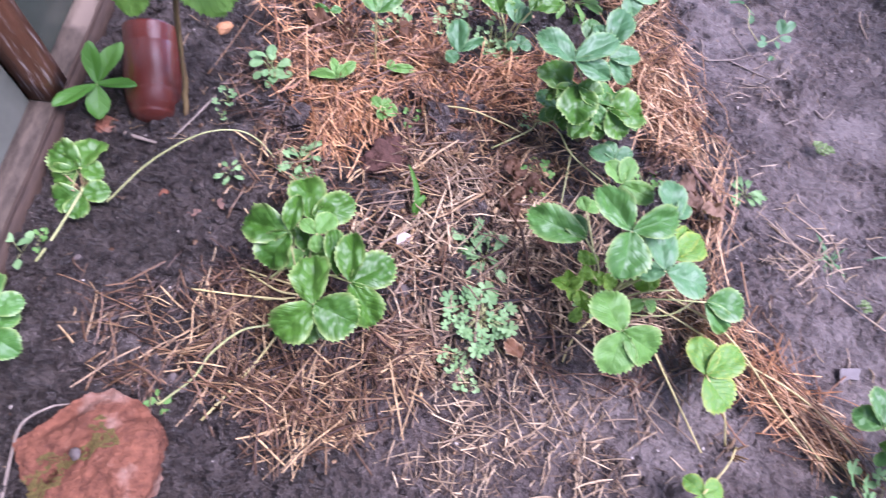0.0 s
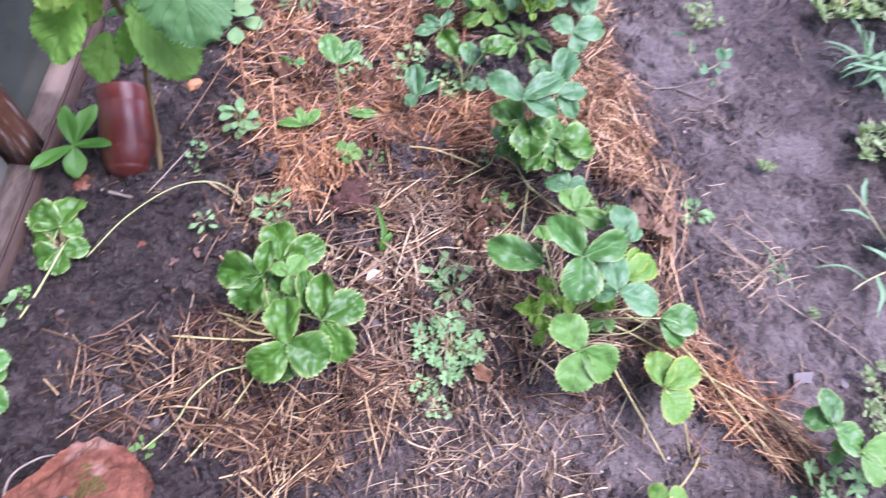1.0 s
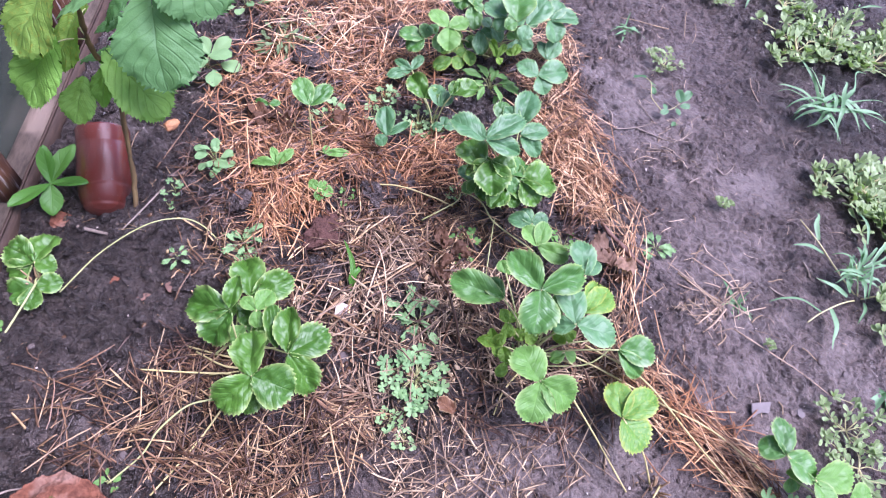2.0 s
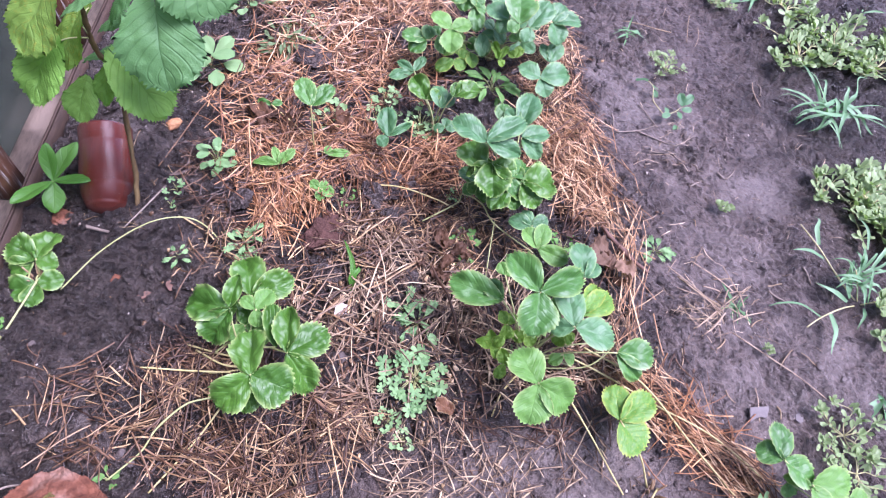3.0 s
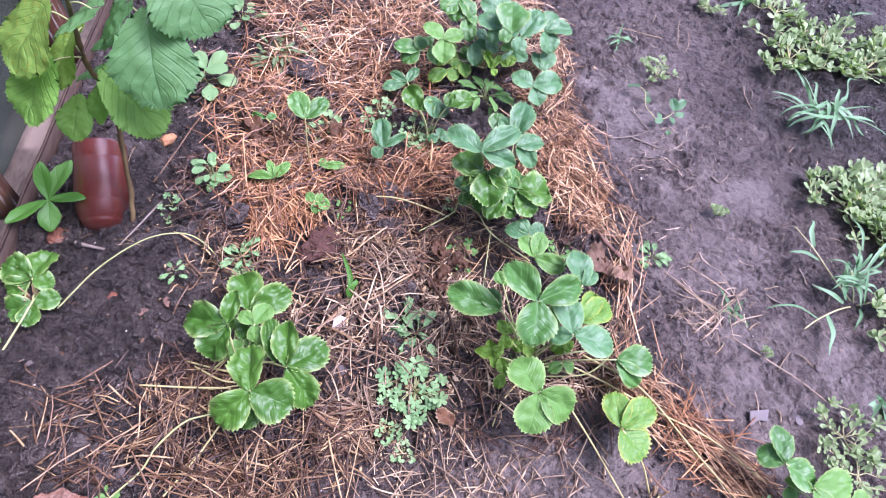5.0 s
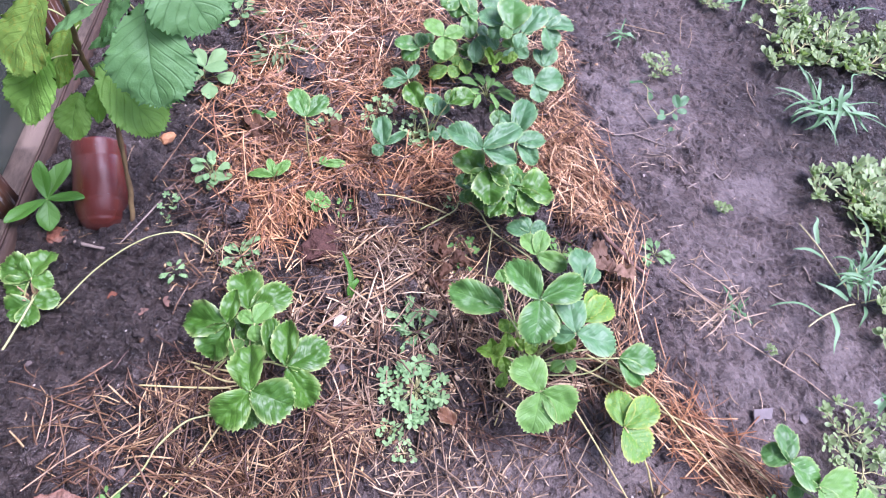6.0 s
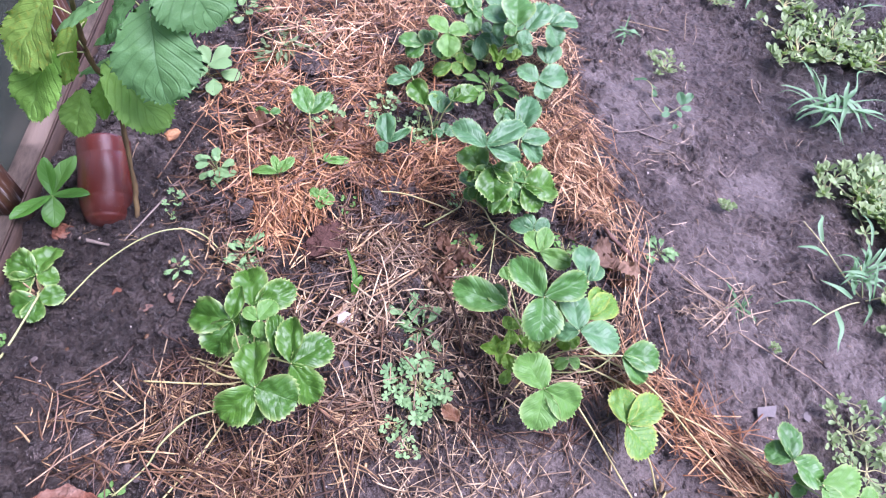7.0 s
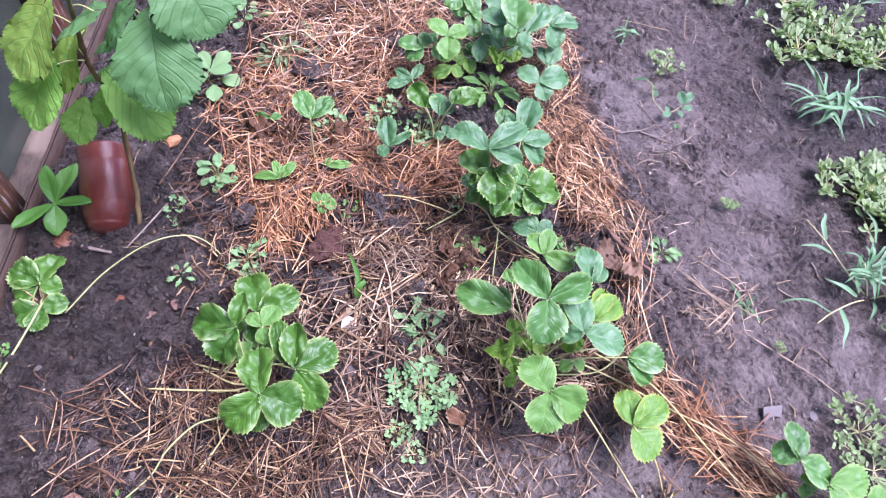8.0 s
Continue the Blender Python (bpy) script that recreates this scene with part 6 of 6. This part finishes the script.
straw("straw_mulch", PALE, (0.46, 0.40), (0.17, 0.17), 0, 1400, STRAW_GREY, 17, (0.02, 0.09), thick=(0.0007, 0.0019))
straw("straw_mulch", PALE, (0.33, 0.44), (0.10, 0.13), 0, 420, STRAW_GREY, 27, (0.03, 0.13), thick=(0.0006, 0.0015))
straw("straw_mulch", PALE, (0.05, 0.70), (0.62, 0.68), 0, 900, STRAW_OLD, 18, (0.010, 0.06), None, 0.003, thick=(0.0004, 0.001))
straw("straw_mulch", PALE, (1.0, 0.80), (0.40, 0.65), 0, 330, STRAW_PALE, 19, (0.008, 0.04), None, 0.001, thick=(0.0003, 0.0009))

straw("straw_mulch", PALE, (0.75, 1.03), (0.09, 0.30), 0, 170, STRAW_PALE, 20, (0.01, 0.06), None, 0.002, thick=(0.0004, 0.001))
straw("straw_mulch", PALE, (0.78, 0.50), (0.12, 0.12), 0, 130, STRAW_PALE, 21, (0.01, 0.06), None, 0.002, thick=(0.0004, 0.001))

STALKS = (
    (-0.258, 0.461, -0.265, 0.308), (-0.468, 0.286, -0.390, 0.339), (-0.389, 0.247, -0.304, 0.277), (-0.378, 0.324, -0.337, 0.339),
    (-0.324, 0.800, -0.225, 1.023), (0.790, 0.433, 0.940, 0.296), (0.716, 0.546, 0.781, 0.487), (0.696, 0.584, 0.774, 0.495),
    (0.713, 0.436, 0.848, 0.533), (0.595, 0.758, 0.615, 0.635), (0.042, 0.687, 0.118, 0.679), (0.057, 0.610, 0.098, 0.669),
    (-0.062, 0.734, 0.011, 0.694), (0.284, 0.256, 0.388, 0.270), (0.261, 0.241, 0.308, 0.241), (0.301, 0.200, 0.330, 0.236),
    (0.536, 0.138, 0.723, 0.316), (0.409, 0.243, 0.416, 0.161), (0.432, 0.205, 0.479, 0.274), (-0.060, 0.656, -0.030, 0.612),
    (-0.115, 0.682, -0.123, 0.593), (0.157, 0.569, 0.232, 0.545),
)
STALKS_MORE = (
    (0.651, 0.380, 0.691, 0.325), (0.801, 0.323, 0.793, 0.266), (0.949, 1.358, 0.918, 1.256), (0.963, 1.314, 0.936, 1.236),
    (1.046, 1.110, 1.043, 1.033), (0.879, 1.286, 0.754, 1.320), (-0.500, 0.398, -0.434, 0.377), (0.665, 0.687, 0.700, 0.701),
    (0.085, 0.873, 0.133, 0.836), (0.000, 0.918, 0.038, 0.826), (0.098, 0.658, 0.217, 0.570), (0.201, 0.570, 0.231, 0.620),
    (0.465, 0.438, 0.550, 0.318), (0.556, 0.426, 0.633, 0.545), (0.588, 0.472, 0.669, 0.520),
    (0.50, 0.80, 0.60, 0.62), (0.545, 0.93, 0.635, 0.76), (0.56, 0.78, 0.585, 0.64), (0.60, 0.90, 0.66, 0.80), (0.53, 0.70, 0.60, 0.655), (0.62, 0.86, 0.64, 0.74), (0.46, 0.66, 0.55, 0.60),
)
PATH_TWIGS = (
    (0.660, 0.939, 0.755, 0.959), (0.713, 0.943, 0.790, 0.894), (0.739, 1.034, 0.757, 0.966), (0.725, 0.884, 0.780, 0.866), (0.804, 0.904, 0.837, 0.932),
    (0.820, 0.850, 0.840, 0.825), (0.798, 0.785, 0.846, 0.813), (0.662, 0.997, 0.656, 0.951), (1.074, 1.119, 1.063, 1.070), (0.930, 0.941, 0.924, 0.919),
    (0.881, 0.833, 0.895, 0.813), (0.895, 0.813, 0.931, 0.848), (0.981, 0.573, 0.991, 0.546), (0.894, 0.524, 0.936, 0.489), (1.004, 0.543, 1.019, 0.521),
)
PATH_STRAWS = (
    (0.871, 0.368, 0.904, 0.400), (0.920, 0.394, 0.941, 0.367), (0.836, 0.292, 0.835, 0.268), (0.744, 0.323, 0.758, 0.300), (0.678, 0.403, 0.664, 0.362), (0.747, 0.401, 0.772, 0.426),
    (0.785, 0.699, 0.786, 0.683), (0.754, 0.605, 0.785, 0.616), (0.790, 0.555, 0.830, 0.556), (0.898, 0.536, 0.929, 0.540), (0.707, 0.439, 0.863, 0.537), (0.712, 0.560, 0.786, 0.494),
    (0.700, 0.510, 0.761, 0.465), (0.686, 0.468, 0.766, 0.465), (0.692, 0.489, 0.721, 0.479), (0.727, 0.429, 0.780, 0.473), (0.838, 0.450, 0.860, 0.462),
)
for k, (x0, y0, x1, y1) in enumerate(PATH_TWIGS + PATH_STRAWS):
    rng = random.Random(400 + k)
    bow = rng.uniform(-0.10, 0.10)
    pts = [(x0 + (x1 - x0) * s - bow * (y1 - y0) * (1 - (2 * s - 1) ** 2), y0 + (y1 - y0) * s + bow * (x1 - x0) * (1 - (2 * s - 1) ** 2)) for s in (0, 0.35, 0.7, 1)]
    pts = [(px, py, gz(px, py) + 0.003) for px, py in pts]
    if k < len(PATH_TWIGS):
        ob = new("dead_twig", tube_mesh("dead_twig", pts, rng.uniform(0.0017, 0.0025), 0.0012, ROOTLET, 5, 5))
        tagged(ob, "thin dry rootlet lying on the trodden path", "twig", "rootlets on the path")
    else:
        ob = new("straw_stalk", tube_mesh("straw_stalk", pts, rng.uniform(0.0010, 0.0016), 0.0009, STALK_DRY, 4, 5))
        tagged(ob, "dry straw stalk lying on the path", "straw stalk", "long straw stalks")

for k, (x0, y0, x1, y1) in enumerate(STALKS + STALKS_MORE):
    rng = random.Random(k)
    pts = []
    for s in (0, 0.35, 0.7, 1):
        px, py = x0 + (x1 - x0) * s + rng.uniform(-0.003, 0.003), y0 + (y1 - y0) * s + rng.uniform(-0.003, 0.003)
        pts.append((px, py, gz(px, py)))
    top = max(p[2] for p in pts)
    pts = [(px, py, 0.5 * (pz + top) + 0.006) for px, py, pz in pts]
    ob = new("straw_stalk", tube_mesh("straw_stalk", pts, rng.uniform(0.0011, 0.0017), 0.0009, (STRAW_PALE if x0 > 0.66 else STRAW_OLD) if k % 3 else STALK_DRY, 4, 5))
    tagged(ob, "long dry straw stalk lying on the soil", "straw stalk", "long straw stalks")

# thicker single straws on top of the mulch
dice = random.Random(9)
PATCHES = (((0.05, 1.20), (0.24, 0.22), 34, STRAW_FRESH), ((-0.03, 0.84), (0.16, 0.11), 22, STRAW_FRESH), ((0.53, 0.90), (0.09, 0.20), 26, STRAW_GOLD), ((0.60, 0.55), (0.05, 0.16), 14, STRAW_GOLD), ((0.67, 0.23), (0.12, 0.09), 16, STRAW_FRESH),
           ((-0.20, 0.31), (0.26, 0.10), 30, STRAW_OLD), ((0.10, 0.50), (0.18, 0.18), 34, STRAW_GREY), ((0.24, 0.24), (0.26, 0.12), 26, STRAW_GREY), ((0.46, 0.38), (0.15, 0.14), 14, STRAW_GREY), ((0.78, 0.49), (0.08, 0.07), 12, STRAW_PALE))
for (cx, cy), (rx, ry), count, material in PATCHES:
    for _ in range(count):
        a, r = dice.uniform(0, 6.283), math.sqrt(dice.random())
        x, y, way, length = cx + rx * r * math.cos(a), cy + ry * r * math.sin(a), dice.uniform(0, 3.1416), dice.uniform(0.03, 0.10)
        bow, lean = dice.uniform(-0.06, 0.06), dice.uniform(-0.08, 0.08)
        over = max(gz(x + s * length * math.cos(way), y + s * length * math.sin(way)) for s in (-0.5, 0, 0.5)) + dice.uniform(0.006, 0.014)
        pts = [(x + s * length * math.cos(way) - bow * length * (1 - 4 * s * s) * math.sin(way), y + s * length * math.sin(way) + bow * length * (1 - 4 * s * s) * math.cos(way), over + lean * s * length) for s in (-0.5, -0.1, 0.5)]
        thick = dice.uniform(0.0009, 0.0016)
        ob = new("straw_stalk", tube_mesh("straw_stalk", pts, thick, thick * dice.uniform(0.7, 1.0), material, 3, 5))
        tagged(ob, "orange brown straw stalk lying on the mulch" if material in (STRAW_FRESH, STRAW_GOLD) else "bleached straw stalk lying on the soil", "straw stalk", "single straw stalks")
